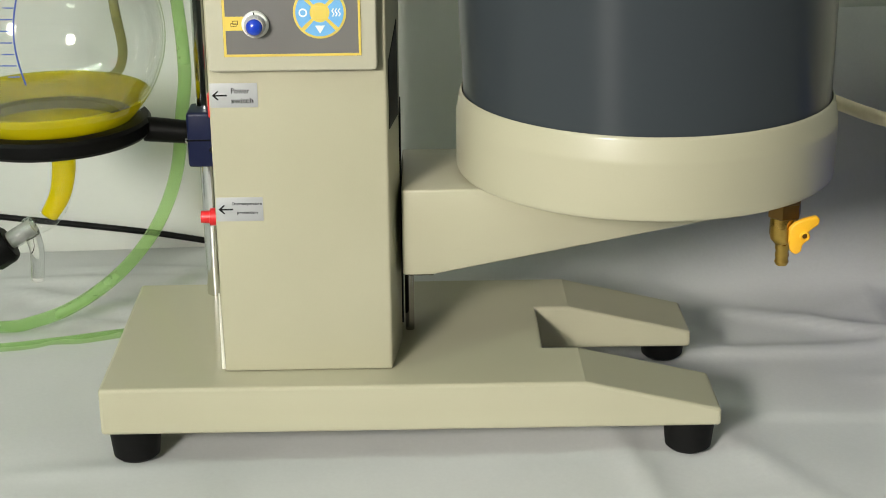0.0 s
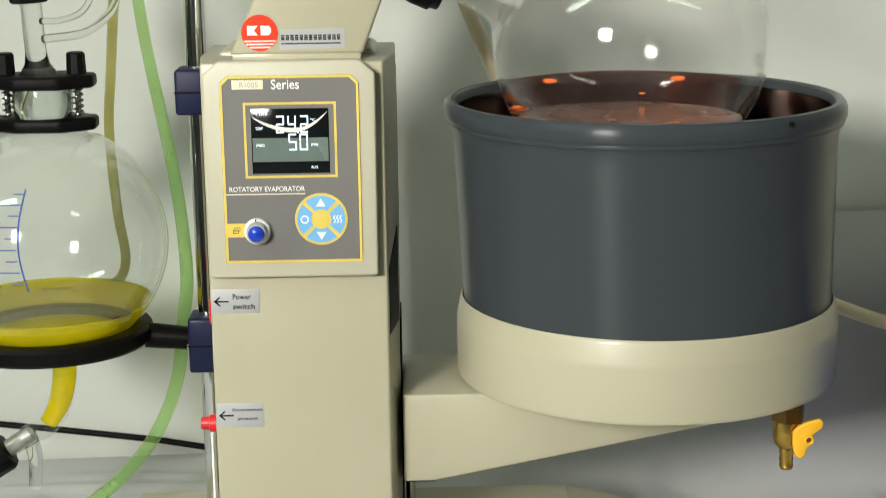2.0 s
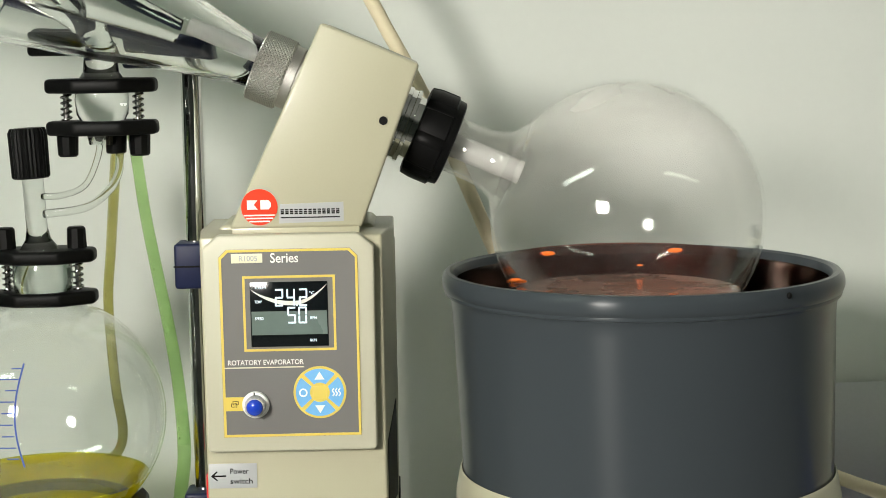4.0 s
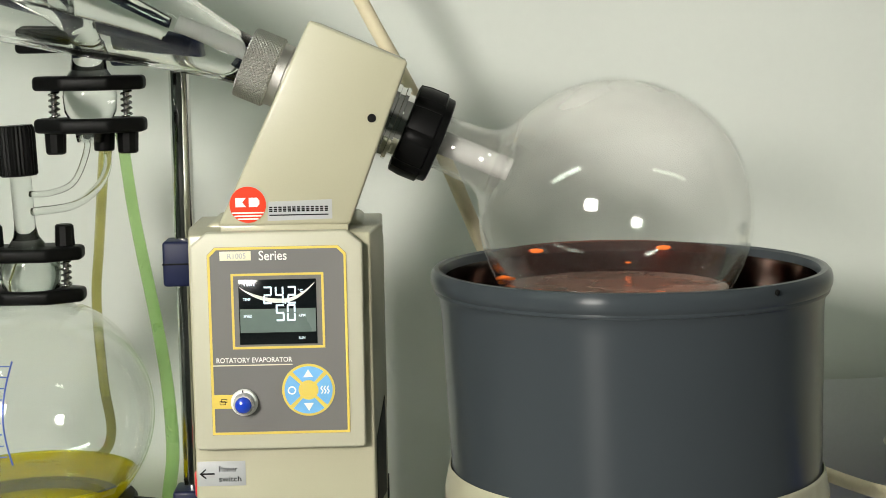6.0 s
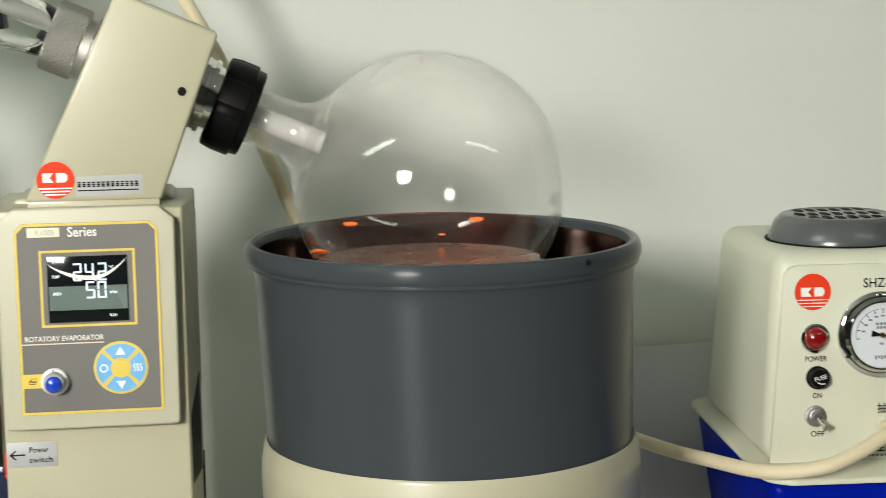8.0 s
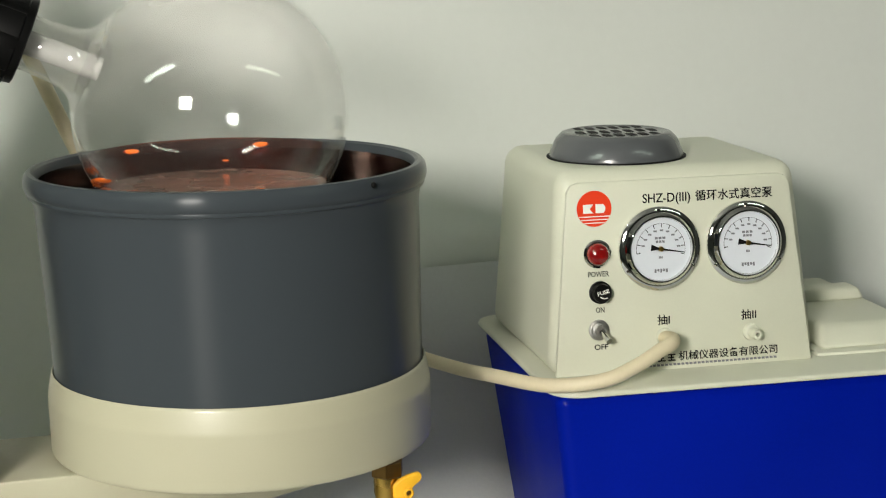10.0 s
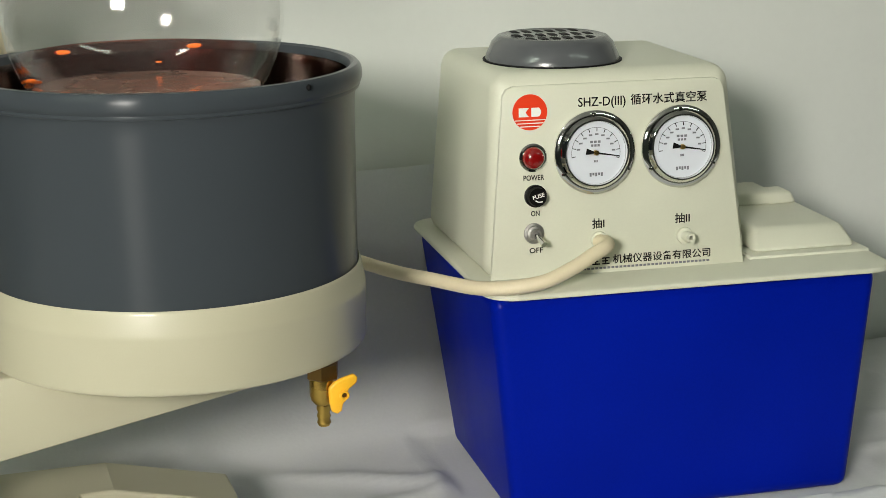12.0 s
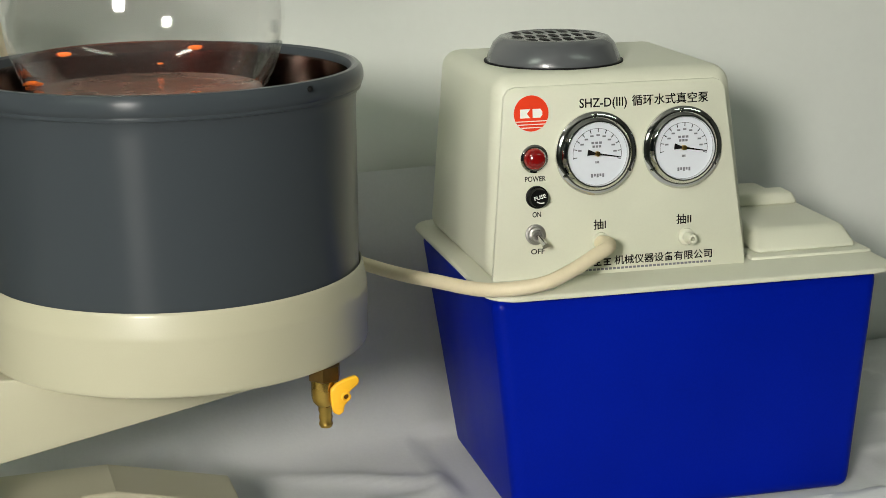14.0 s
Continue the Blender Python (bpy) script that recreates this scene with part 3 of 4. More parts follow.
    for a, c in zip(rings, rings[1:]):
        for k in range(96):
            nut.faces.new((a[k], a[(k + 1) % 96], c[(k + 1) % 96], c[k]))
    part("clamp_nut", nut, BLACK, head, "black notched clamp nut")
    kn = bmesh.new()
    rings = []
    n, rows = 96, 18
    for j in range(rows + 1):
        s = -0.330 + 0.0265 * j / rows
        rr0 = 0.029 - (0.0015 if j in (0, rows) else 0)
        rings.append([kn.verts.new(AXM @ Vector(((rr0 + (0.0006 if (k + j) % 2 else -0.0006)) * math.cos(2 * math.pi * (k) / n), (rr0 + (0.0006 if (k + j) % 2 else -0.0006)) * math.sin(2 * math.pi * (k) / n), s))) for k in range(n)])
    kn.faces.new(rings[0]); kn.faces.new(rings[-1])
    for j, (a, c) in enumerate(zip(rings, rings[1:])):
        for k in range(n):
            m = (k + 1) % n
            if (k + j) % 2:  # cut between the two low corners, so that the high ones stand as points
                kn.faces.new((a[k], a[m], c[k])); kn.faces.new((a[m], c[m], c[k]))
            else:
                kn.faces.new((a[k], a[m], c[m])); kn.faces.new((a[k], c[m], c[k]))
    part("knurled_nut", kn, ALU, head, "knurled aluminium union nut", 0)
    part("union_ring", lathe([(0, -0.304), (0.0265, -0.304), (0.0265, -0.296), (0.0255, -0.295), (0.0275, -0.288), (0.0275, -0.275), (0, -0.275)], AXM, 40), ALU, head)
make_head(EVAP)

def make_display(t):
    y = -0.0995
    plate = part("display_frame", prism([(-0.1630, 0.3475), (-0.1610, 0.3455), (-0.0335, 0.3455), (-0.0312, 0.3475), (-0.0305, 0.5050), (-0.0425, 0.5155), (-0.1505, 0.5155), (-0.1630, 0.5050)], "y", y, -0.0872, 0.002, 3), CREAM_BOX, t, "cream moulded frame of the control panel")
    film = part("panel_film", prism([(-0.1500, 0.3575), (-0.0432, 0.3575), (-0.0432, 0.4985), (-0.0492, 0.5045), (-0.1440, 0.5045), (-0.1500, 0.4985)], "y", y - 0.0007, y - 0.0001), PANEL_GREY, plate, "dark grey printed control panel")
    part("yellow_border", frame_bar(-0.1498, -0.0434, 0.3577, 0.5043, 0.0019, y - 0.0011, y - 0.0007, 0.006), YELLOW_INK, film)
    part("screen_border", frame_bar(-0.1322, -0.0610, 0.4250, 0.4838, 0.0018, y - 0.0011, y - 0.0007), YELLOW_INK, film)
    scr = part("screen", box(-0.1266, -0.0668, y - 0.0013, y - 0.0007, 0.4284, 0.4790, 0.0003), SCREEN, film, "dark glossy display with pale digits")
    ys = y - 0.0016
    # the room's reflection in the screen, painted as a pale strip
    part("reflection_band", box(-0.1258, -0.0676, y - 0.00150, y - 0.00132, 0.4378, 0.4562), SCREEN_BAND, scr, "pale band painted as the room's reflection in the display", 0)
    # curved lamp reflection on the screen, modelled as a white crescent
    arc = [(-0.1262 + 0.0590 * i / 24, i / 24) for i in range(25)]
    def sag(u):
        return 0.4738 - 0.0098 * math.sin(math.pi * min(1, u * 0.92 + 0.0)) ** 0.8 + 0.0065 * max(0, (u - 0.62) / 0.38) ** 1.6
    glare_arc = [(x, sag(u)) for x, u in arc] + [(x, sag(u) - 0.0034 * math.sin(math.pi * u) ** 0.7) for x, u in reversed(arc[1:-1])]
    part("glare_arc", prism(glare_arc, "y", y - 0.00158, y - 0.00132), WHITE_GLOSS, scr, "white crescent painted as a lamp's reflection in the display", 0)
    shapes = {"2": "abged", "4": "fgbc", "5": "afgcd", "0": "abcdef"}
    def seven(ch, x, z, w, h):
        k, e = 0.0013, 0.0004
        m = h / 2
        bars = {"a": (e, w - e, h - k, h), "g": (e, w - e, m - k / 2, m + k / 2), "d": (e, w - e, 0, k), "f": (0, k, m + e, h - e), "b": (w - k, w, m + e, h - e), "e": (0, k, e, m - e), "c": (w - k, w, e, m - e)}
        part("digit", join(*[box(x + a, x + b, ys - 0.0004, ys, z + c, z + d) for a, b, c, d in (bars[q] for q in shapes[ch])]), DIGIT, scr, "", 0)
    for ch, x in (("2", -0.1075), ("4", -0.0985), ("2", -0.0890)):
        seven(ch, x, 0.4600, 0.0066, 0.0136)
    part("decimal_point", box(-0.0912, -0.0900, ys - 0.0004, ys, 0.4600, 0.4612), DIGIT, scr, "", 0)
    for ch, x in (("5", -0.0982), ("0", -0.0897)):
        seven(ch, x, 0.4465, 0.0066, 0.0130)
    for word, x, z, w in (("TEMP", -0.1232, 0.4628, 0.0058), ("SPEED", -0.1232, 0.4497, 0.0066), ("RPM", -0.0808, 0.4497, 0.0050), ("RUN", -0.0812, 0.4322, 0.0048), ("\u00b0C", -0.0812, 0.4690, 0.0040)):
        lettering("display_word", word, 0.0030, Matrix.Translation((x, ys - 0.0001, z)), DIGIT, scr, 0.0001, "LEFT", w)
    part("display_mark", join(*[box(x, x + 0.0008, ys - 0.0003, ys, 0.4742, 0.4768) for x in (-0.1222, -0.1200, -0.1184, -0.1168, -0.1150)]), DIGIT, scr, "small glowing mode sign", 0)
    tag = part("model_tag", box(-0.1402, -0.1162, y - 0.0011, y - 0.0007, 0.4940, 0.5012, 0.0002), TAG_CREAM, film)
    lettering("tag_text", "R1005", 0.0058, Matrix.Translation((-0.1345, y - 0.0012, 0.4956)), LABEL_SILVER, tag, 0.0001, "LEFT", 0.014)
    lettering("panel_text", "Series", 0.0105, Matrix.Translation((-0.1105, y - 0.0009, 0.4940)), WHITE_INK, film, 0.0001, "LEFT", 0.0215)
    lettering("panel_text", "ROTATORY EVAPORATOR", 0.0055, Matrix.Translation((-0.1455, y - 0.0009, 0.4145)), WHITE_INK, film, 0.0001, "LEFT", 0.0585)
    part("panel_line", box(-0.1480, -0.0866, y - 0.0011, y - 0.0007, 0.4119, 0.4127), TAG_CREAM, film)
    tab = part("knob_tab", box(-0.1479, -0.1280, y - 0.0011, y - 0.0007, 0.3785, 0.3893), YELLOW_INK, film)
    part("tab_symbol", frame_bar(-0.1437, -0.1392, 0.3815, 0.3845, 0.0004, y - 0.0014, y - 0.0011), BLACK_INK, tab)
    part("tab_symbol", frame_bar(-0.1425, -0.1380, 0.3832, 0.3862, 0.0004, y - 0.0014, y - 0.0011), BLACK_INK, tab)
    # keypad: yellow ring, four blue keys, yellow centre
    px, pz, pr = -0.0748, 0.3920, 0.0205
    pad = part("keypad", disc(pr, Matrix.Translation((px, y - 0.0007, pz)), 0.0005, 56), YELLOW_INK, film, "round keypad with four blue keys")
    for k in range(4):
        a0 = math.pi / 2 * k
        pts = []
        for i in range(13):
            a = a0 - math.pi / 4 + 0.09 + (math.pi / 2 - 0.18) * i / 12
            pts.append((px + 0.0186 * math.cos(a), pz + 0.0186 * math.sin(a)))
        for i in range(5):
            a = a0 + math.pi / 4 - 0.16 - (math.pi / 2 - 0.32) * i / 4
            pts.append((px + 0.0078 * math.cos(a), pz + 0.0078 * math.sin(a)))
        key = part("key", prism(pts, "y", y - 0.0019, y - 0.0012), PAD_BLUE, pad, "blue key")
        cx, cz = px + 0.0128 * math.cos(a0), pz + 0.0128 * math.sin(a0)
        if k in (1, 3):
            sgn = 1 if k == 1 else -1
            part("key_sign", prism([(cx - 0.0038, cz - 0.0026 * sgn), (cx + 0.0038, cz - 0.0026 * sgn), (cx, cz + 0.0035 * sgn)], "y", y - 0.0023, y - 0.0019), WHITE_INK, pad)
        elif k == 2:
            part("key_sign", lathe([(0.0022, 0), (0.0033, 0), (0.0033, 0.0004), (0.0022, 0.0004), (0.0022, 0)], Matrix.Translation((cx, y - 0.0019, cz)) @ pose(0, 0, 0, 90, 0, 0), 24), WHITE_INK, pad)
        else:
            for d in (-0.0024, 0, 0.0024):
                part("key_sign", hose([(cx + d - 0.0005, y - 0.0021, cz - 0.003), (cx + d + 0.0007, y - 0.0021, cz - 0.001), (cx + d - 0.0007, y - 0.0021, cz + 0.001), (cx + d + 0.0005, y - 0.0021, cz + 0.003)], 0.0005, 6, 4), WHITE_INK, pad)
    part("keypad_centre", box(px - 0.005, px + 0.005, y - 0.0020, y - 0.0012, pz - 0.005, pz + 0.005, 0.0002), YELLOW_INK, pad)
    # speed knob
    kx, kz = -0.1245, 0.3835
    kn = part("speed_knob", lathe([(0, 0), (0.0098, 0), (0.0098, 0.001), (0.0085, 0.0018), (0.0078, 0.011), (0.0070, 0.0125), (0, 0.0125)], Matrix.Translation((kx, y - 0.0008, kz)) @ pose(0, 0, 0, 90, 0, 0), 40), LABEL_SILVER, film, "silver knob with a bright skirt and blue cap")
    km = Matrix.Translation((kx, y - 0.0008, kz)) @ pose(0, 0, 0, 90, 0, 0)
    skirt = part("knob_skirt", lathe([(0.0078, 0.0013), (0.0104, 0.001), (0.0106, 0.0022), (0.0098, 0.0042), (0.0078, 0.0050)], km, 40), WHITE_PLASTIC, kn, "white skirt of the knob")
    part("knob_cap", lathe([(0.0064, 0.0122), (0.0062, 0.0140), (0.0050, 0.0158), (0.0028, 0.0168), (0, 0.0171)], km, 32), KNOB_BLUE, kn, "glossy blue cap")
    for k in range(16):
        a = 2 * math.pi * k / 16
        part("grip_rib", rod(km @ Vector((0.0079 * math.cos(a), 0.0079 * math.sin(a), 0.0048)), km @ Vector((0.0073 * math.cos(a), 0.0073 * math.sin(a), 0.0118)), 0.0006, 6), LABEL_SILVER, kn)
    part("knob_mark", box(kx - 0.0012, kx - 0.0004, y - 0.0064, y - 0.0050, kz + 0.0078, kz + 0.0100), BLACK_INK, kn)

make_display(EVAP)

def side_label(t, z0, z1, lines, size):
    y = -0.0879
    x0, x1 = -0.1645, -0.1268
    lab = part("switch_label", box(x0, x1, y - 0.0005, y, z0, z1, 0.0001), LABEL_SILVER, t, "silver label with a black arrow")
    zc = (z0 + z1) / 2
    part("arrow", join(box(x0 + 0.003, x0 + 0.0135, y - 0.0009, y - 0.0005, zc - 0.0006, zc + 0.0006), prism([(x0 + 0.0016, zc), (x0 + 0.0062, zc + 0.0040), (x0 + 0.0070, zc + 0.0033), (x0 + 0.0036, zc), (x0 + 0.0070, zc - 0.0033), (x0 + 0.0062, zc - 0.0040)], "y", y - 0.0009, y - 0.0005)), BLACK_INK, lab)
    return lab, y, x0
part("edge_bead", hose([(-0.1662, -0.0872, 0.0880), (-0.1663, -0.0868, 0.1050), (-0.1665, -0.0868, 0.1250), (-0.1668, -0.0860, 0.1550)], [0.0018, 0.0013, 0.0012, 0.0006], 10, 8), WHITE_GLOSS, COLUMN, "glossy white sealant bead")
LAB, ly, lx = side_label(COLUMN, 0.3140, 0.3337, None, 0)
lettering("label_text", "Power", 0.0062, Matrix.Translation((lx + 0.0165, ly - 0.0006, 0.3255)), BLACK_INK, LAB, 0.0001, "LEFT", 0.0145)
lettering("label_text", "switch", 0.0062, Matrix.Translation((lx + 0.0165, ly - 0.0006, 0.3175)), BLACK_INK, LAB, 0.0001, "LEFT", 0.0175)
LAB2, ly, lx = side_label(COLUMN, 0.2187, 0.2389, None, 0)
lettering("label_text", "Overtemperature", 0.0034, Matrix.Translation((lx + 0.0125, ly - 0.0006, 0.2325)), BLACK_INK, LAB2, 0.0001, "LEFT", 0.0242)
lettering("label_text", "protection", 0.0034, Matrix.Translation((lx + 0.0165, ly - 0.0006, 0.2250)), BLACK_INK, LAB2, 0.0001, "LEFT", 0.0165)
part("power_switch", box(-0.1770, -0.1715, -0.012, 0.016, 0.284, 0.306, 0.002), RED, COLUMN, "red rocker switch")
part("reset_button", lathe([(0, 0), (0.0075, 0), (0.0075, 0.006), (0.0055, 0.0065), (0.0052, 0.0135), (0, 0.0145)], Matrix.Translation((-0.1715, -0.03, 0.2030)) @ pose(0, 0, 0, 0, -90, 0), 24), RED, COLUMN, "red reset button")

# ---------------------------------------------------------------- evaporating flask
def make_flask():
    t = thing("evaporating_flask", "large round glass flask dipping into the bath, misted at the top", "flask")
    prof = []
    for k in range(41):
        a = math.pi * k / 40
        r, s = FR * math.sin(a), FR * math.cos(a)
        if r < 0.036 and s < 0:
            break
        prof.append((r, s))
    skin = prof + [(max(r - 0.0022, 0.0), s * (1 - 0.0022 / FR)) for r, s in reversed(prof)]
    part("bulb", lathe(skin, AXM, 96), FLASK_GLASS, t, "clear round bulb", 180).visible_shadow = False
    nk = [prof[-1], (0.0330, -0.1100), (0.0290, -0.1140), (0.0258, -0.1195), (0.0240, -0.1270), (0.0230, -0.1400), (0.0228, -0.1620)]
    part("neck", lathe(nk + [(r - 0.0026, s) for r, s in reversed(nk)], AXM, 64), NECK_GLASS, t, "thick glass neck flaring into the bulb", 180)
    part("vapour_tube", lathe([(0.0098, -0.30), (0.0098, -0.096), (0.0085, -0.0955), (0.0085, -0.30)], AXM, 32), DULL_PTFE, t, "white vapour tube inside the neck")
    # liquid inside, cut level
    lz = 0.4515 - FC.z
    R = FR - 0.0016
    rim = math.sqrt(R * R - lz * lz)
    low = []
    for k in range(17):
        a = math.pi / 2 + (math.acos(lz / R) - math.pi / 2) + (math.pi - math.acos(lz / R)) * k / 16
        low.append((R * math.sin(a), R * math.cos(a)))
    M = Matrix.Translation(FC)
    mist = [((FR - 0.003) * math.sin(a), (FR - 0.003) * math.cos(a)) for a in [radians(4 * k) for k in range(27)]]
    part("mist", lathe(mist, M, 72), MIST, t, "condensation mist inside the top of the bulb", 180)
    part("liquid", lathe(low, M, 72), RED_TINT, t, "reddish-brown liquid in the flask", 180)
    part("liquid_surface", lathe([(0, lz), (rim * 0.5, lz + 0.0002), (rim, lz + 0.0012)], M, 72), RED_SURFACE, t, "rippled liquid surface", 180)
    # tinted band on the far side stands in for the dim bath behind
    z2 = 0.4790 - FC.z
    film = [(R * math.sqrt(1 - (z / R) ** 2), z) for z in (lz, lz + 0.006, lz + 0.012, lz + 0.018, lz + 0.024, z2)]
    fb = lathe(film, M, 72)
    bmesh.ops.delete(fb, geom=[v for v in fb.verts if v.co.y < 0.03], context="VERTS")
    part("dark_back_band", fb, RED_TINT, t, "dark red band painted for the dim bath inside seen through the glass", 180)
    # orange reflections near the liquid, put in as small coloured spots
    for ang, z, w in ((126, 0.4735, 0.012), (58, 0.4735, 0.012), (165, 0.4590, 0.009), (76, 0.4600, 0.005), (158, 0.4560, 0.009)):
        a = radians(ang)
        q = math.sqrt(R * R - (z - FC.z) ** 2) - 0.0025
        p = FC + Vector((q * math.cos(a), q * math.sin(a), z - FC.z))
        glint = lathe([(0, -0.5), (0.35, -0.35), (0.5, 0), (0.35, 0.35), (0, 0.5)], Matrix.Translation(p) @ Matrix.Diagonal((w * 1.25, 0.002, w * 0.36, 1)), 16)
        part("orange_glint", glint, ORANGE_GLINT, t, "orange glint painted as a small spot inside the glass", 180)
make_flask()

# ---------------------------------------------------------------- stand pole, clamps and receiving side
def make_pole():
    t = thing("stand_pole", "chrome support pole standing on the evaporator base with navy clamps", "stand pole")
    x, y = -0.1915, 0.095
    part("pole", rod((x, y, 0.0845), (x, y, 0.668), 0.0092, 28, None, 0.001), CHROME, t)
    for z0, z1, x0, x1 in ((0.4495, 0.4893, -0.2090, -0.1750), (0.2150, 0.2660, -0.2080, -0.1780)):
        c = part("clamp_block", box(x0, x1, y - 0.022, y + 0.014, z0, z1, 0.003, 3), NAVY, t, "navy painted clamp block")
        part("clamp_groove", box(x0 - 0.0004, x1 + 0.0004, y - 0.0224, y - 0.0216, (z0 + z1) / 2 - 0.0008, (z0 + z1) / 2 + 0.0008), BLACK_INK, c)
    part("clamp_screw", rod((-0.2105, y - 0.012, 0.238), (-0.2075, y - 0.012, 0.238), 0.003, 16), CHROME, t)
    part("clamp_screw", rod((-0.185, y - 0.0255, 0.2325), (-0.185, y - 0.0215, 0.2325), 0.003, 16), CHROME, t)
    part("head_clamp", box(-0.2480, -0.1700, y - 0.020, y + 0.016, 0.6420, 0.6680, 0.004, 3), NAVY, t, "navy clamp head on the pole")
    part("condenser_bar", rod((-0.190, y - 0.006, 0.655), (-0.420, y - 0.050, 0.735), 0.0125, 20, None, 0.001), NAVY, t, "dark bar that carries the condenser")
    part("bar_bolt", rod((-0.240, y - 0.024, 0.668), (-0.240, y - 0.016, 0.668), 0.004, 6), STEEL, t)
make_pole()

RC = Vector((-0.332, 0.09, 0.335))
RR = 0.108
def ball_clip(t, x, y, z0, z1, half, name, knobs_up):
    """Joint clip: two black plates with spring screws between and knobs beyond."""
    for z in (z0, z1):
        bm = prism([(x - half, y - 0.010), (x - half + 0.010, y - 0.016), (x - 0.020, y - 0.028), (x + 0.020, y - 0.028), (x + half - 0.010, y - 0.016), (x + half, y - 0.010), (x + half, y + 0.010), (x + half - 0.010, y + 0.016), (x + 0.020, y + 0.028), (x - 0.020, y + 0.028), (x - half + 0.010, y + 0.016), (x - half, y + 0.010)], "z", z - 0.0060, z + 0.0060, 0.0035, 3)
        part("clip_plate", bm, BLACK, t, "black joint clip plate")
    for s in (-1, 1):
        sx = x + s * (half - 0.016)
        coil = []
        for k in range(41):
            a = 2 * math.pi * k / 7
            coil.append((sx + 0.0042 * math.cos(a), y + 0.0042 * math.sin(a), z0 + 0.004 + (z1 - z0 - 0.008) * k / 40))
        part("spring", hose(coil, 0.0009, 6, 2), STEEL, t)
        part("screw", rod((sx, y, z0 - 0.004), (sx, y, z1 + 0.004), 0.0026, 12), STEEL, t)
        if knobs_up:
            part("knob", rod((sx, y, z1 + 0.005), (sx, y, z1 + 0.025), 0.0088, 10, 0.0082, 0.0015), BLACK, t, "black screw knob", )
        else:
            part("knob", rod((sx, y, z0 - 0.024), (sx, y, z0 - 0.005), 0.0085, 10, 0.0092, 0.0015), BLACK, t, "black screw knob")

def make_receiver():
    t = thing("receiving_flask", "round glass receiving flask part filled with yellow liquid", "flask")
    x, y, z = RC
    prof = []
    for k in range(40, -1, -1):
        a = math.pi * k / 40
        r, s = RR * math.sin(a), RR * math.cos(a)
        if (s > 0 and r < 0.023) or (s < 0 and r < 0.012):
            continue
        prof.append((r, s))
    prof += [(0.0215, 0.1075), (0.0198, 0.113), (0.0195, 0.133), (0.0235, 0.136), (0.0235, 0.1385)]
    prof += [(r - 0.002, s * 0.982 if s < 0.1 else s) for r, s in reversed(prof)]
    part("bulb", lathe(prof, Matrix.Translation(RC), 80), GLASS, t, "clear round bulb", 180)
    lz, R = 0.2785 - z, RR - 0.002
    low = []
    a0 = math.acos(lz / R)
    for k in range(15):
        a = a0 + (math.pi - 0.11 - a0) * k / 14
        low.append((R * math.sin(a), R * math.cos(a)))
    part("liquid", lathe(low, Matrix.Translation(RC), 72), YELLOW_LIQUID, t, "clear yellow liquid", 180)
    rim = math.sqrt(R * R - lz * lz)
    part("liquid_surface", lathe([(0, lz), (rim * 0.94, lz), (rim, lz + 0.0022)], Matrix.Translation(RC), 72), YELLOW_SURFACE, t, "", 180)
    # blue graduation on the glass
    def on_ball(ax, az, lift=0.0006):
        return RC + (RR + lift) * Vector((math.sin(ax) * math.cos(az), -math.cos(ax) * math.cos(az), math.sin(az)))
    part("scale_line", hose([on_ball(0.06 - 0.06 * math.sin(math.pi * k / 9), 0.64 - k * 0.09) for k in range(10)], 0.0008, 6, 4), SCALE_BLUE, t, "blue printed volume scale")
    for k in range(9):
        part("scale_mark", hose([on_ball(0.04 - 0.055 * math.sin(math.pi * k / 9) - (0.03 + (0.03 if k % 2 else 0)) * i, 0.60 - k * 0.088) for i in range(4)], 0.0006, 6, 3), SCALE_BLUE, t)
    # outlet and drain tap
    part("outlet", hose([(-0.3235, 0.09, 0.2360), (-0.3244, 0.09, 0.2100), (-0.3301, 0.09, 0.1856), (-0.3424, 0.09, 0.1639), (-0.3642, 0.09, 0.1532)], [0.0125, 0.0120, 0.0110, 0.0100, 0.0088], 18, 8, False), GLASS, t, "bent glass outlet")
    part("outlet_liquid", hose([(-0.3235, 0.09, 0.2360), (-0.3244, 0.09, 0.2100), (-0.3301, 0.09, 0.1856), (-0.3415, 0.09, 0.1660)], [0.0110, 0.0106, 0.0096, 0.0080], 18, 8), YELLOW_LIQUID, t, "yellow liquid in the outlet", 180)
    part("tap_barrel", hose([(-0.3560, 0.09, 0.1560), (-0.3800, 0.086, 0.1420)], 0.0088, 18, 6), THICK_GLASS, t, "glass tap barrel")
    part("tap_core", hose([(-0.3580, 0.09, 0.1550), (-0.3820, 0.086, 0.1410)], 0.0052, 16, 6), WHITE_PLASTIC, t, "white tap core")
    part("tap_nozzle", hose([(-0.3614, 0.09, 0.1540), (-0.3560, 0.09, 0.1336), (-0.3580, 0.09, 0.1028)], [0.0075, 0.0068, 0.0062], 18, 8, False), THICK_GLASS, t, "glass drain nozzle")
    part("tap_knob", lathe([(0, 0), (0.016, 0), (0.018, 0.004), (0.018, 0.020), (0.015, 0.024), (0, 0.024)], Matrix.Translation((-0.3790, 0.086, 0.1420)) @ Vector((-0.85, -0.14, -0.5)).to_track_quat("Z", "Y").to_matrix().to_4x4(), 10), BLACK, t, "black tap knob")
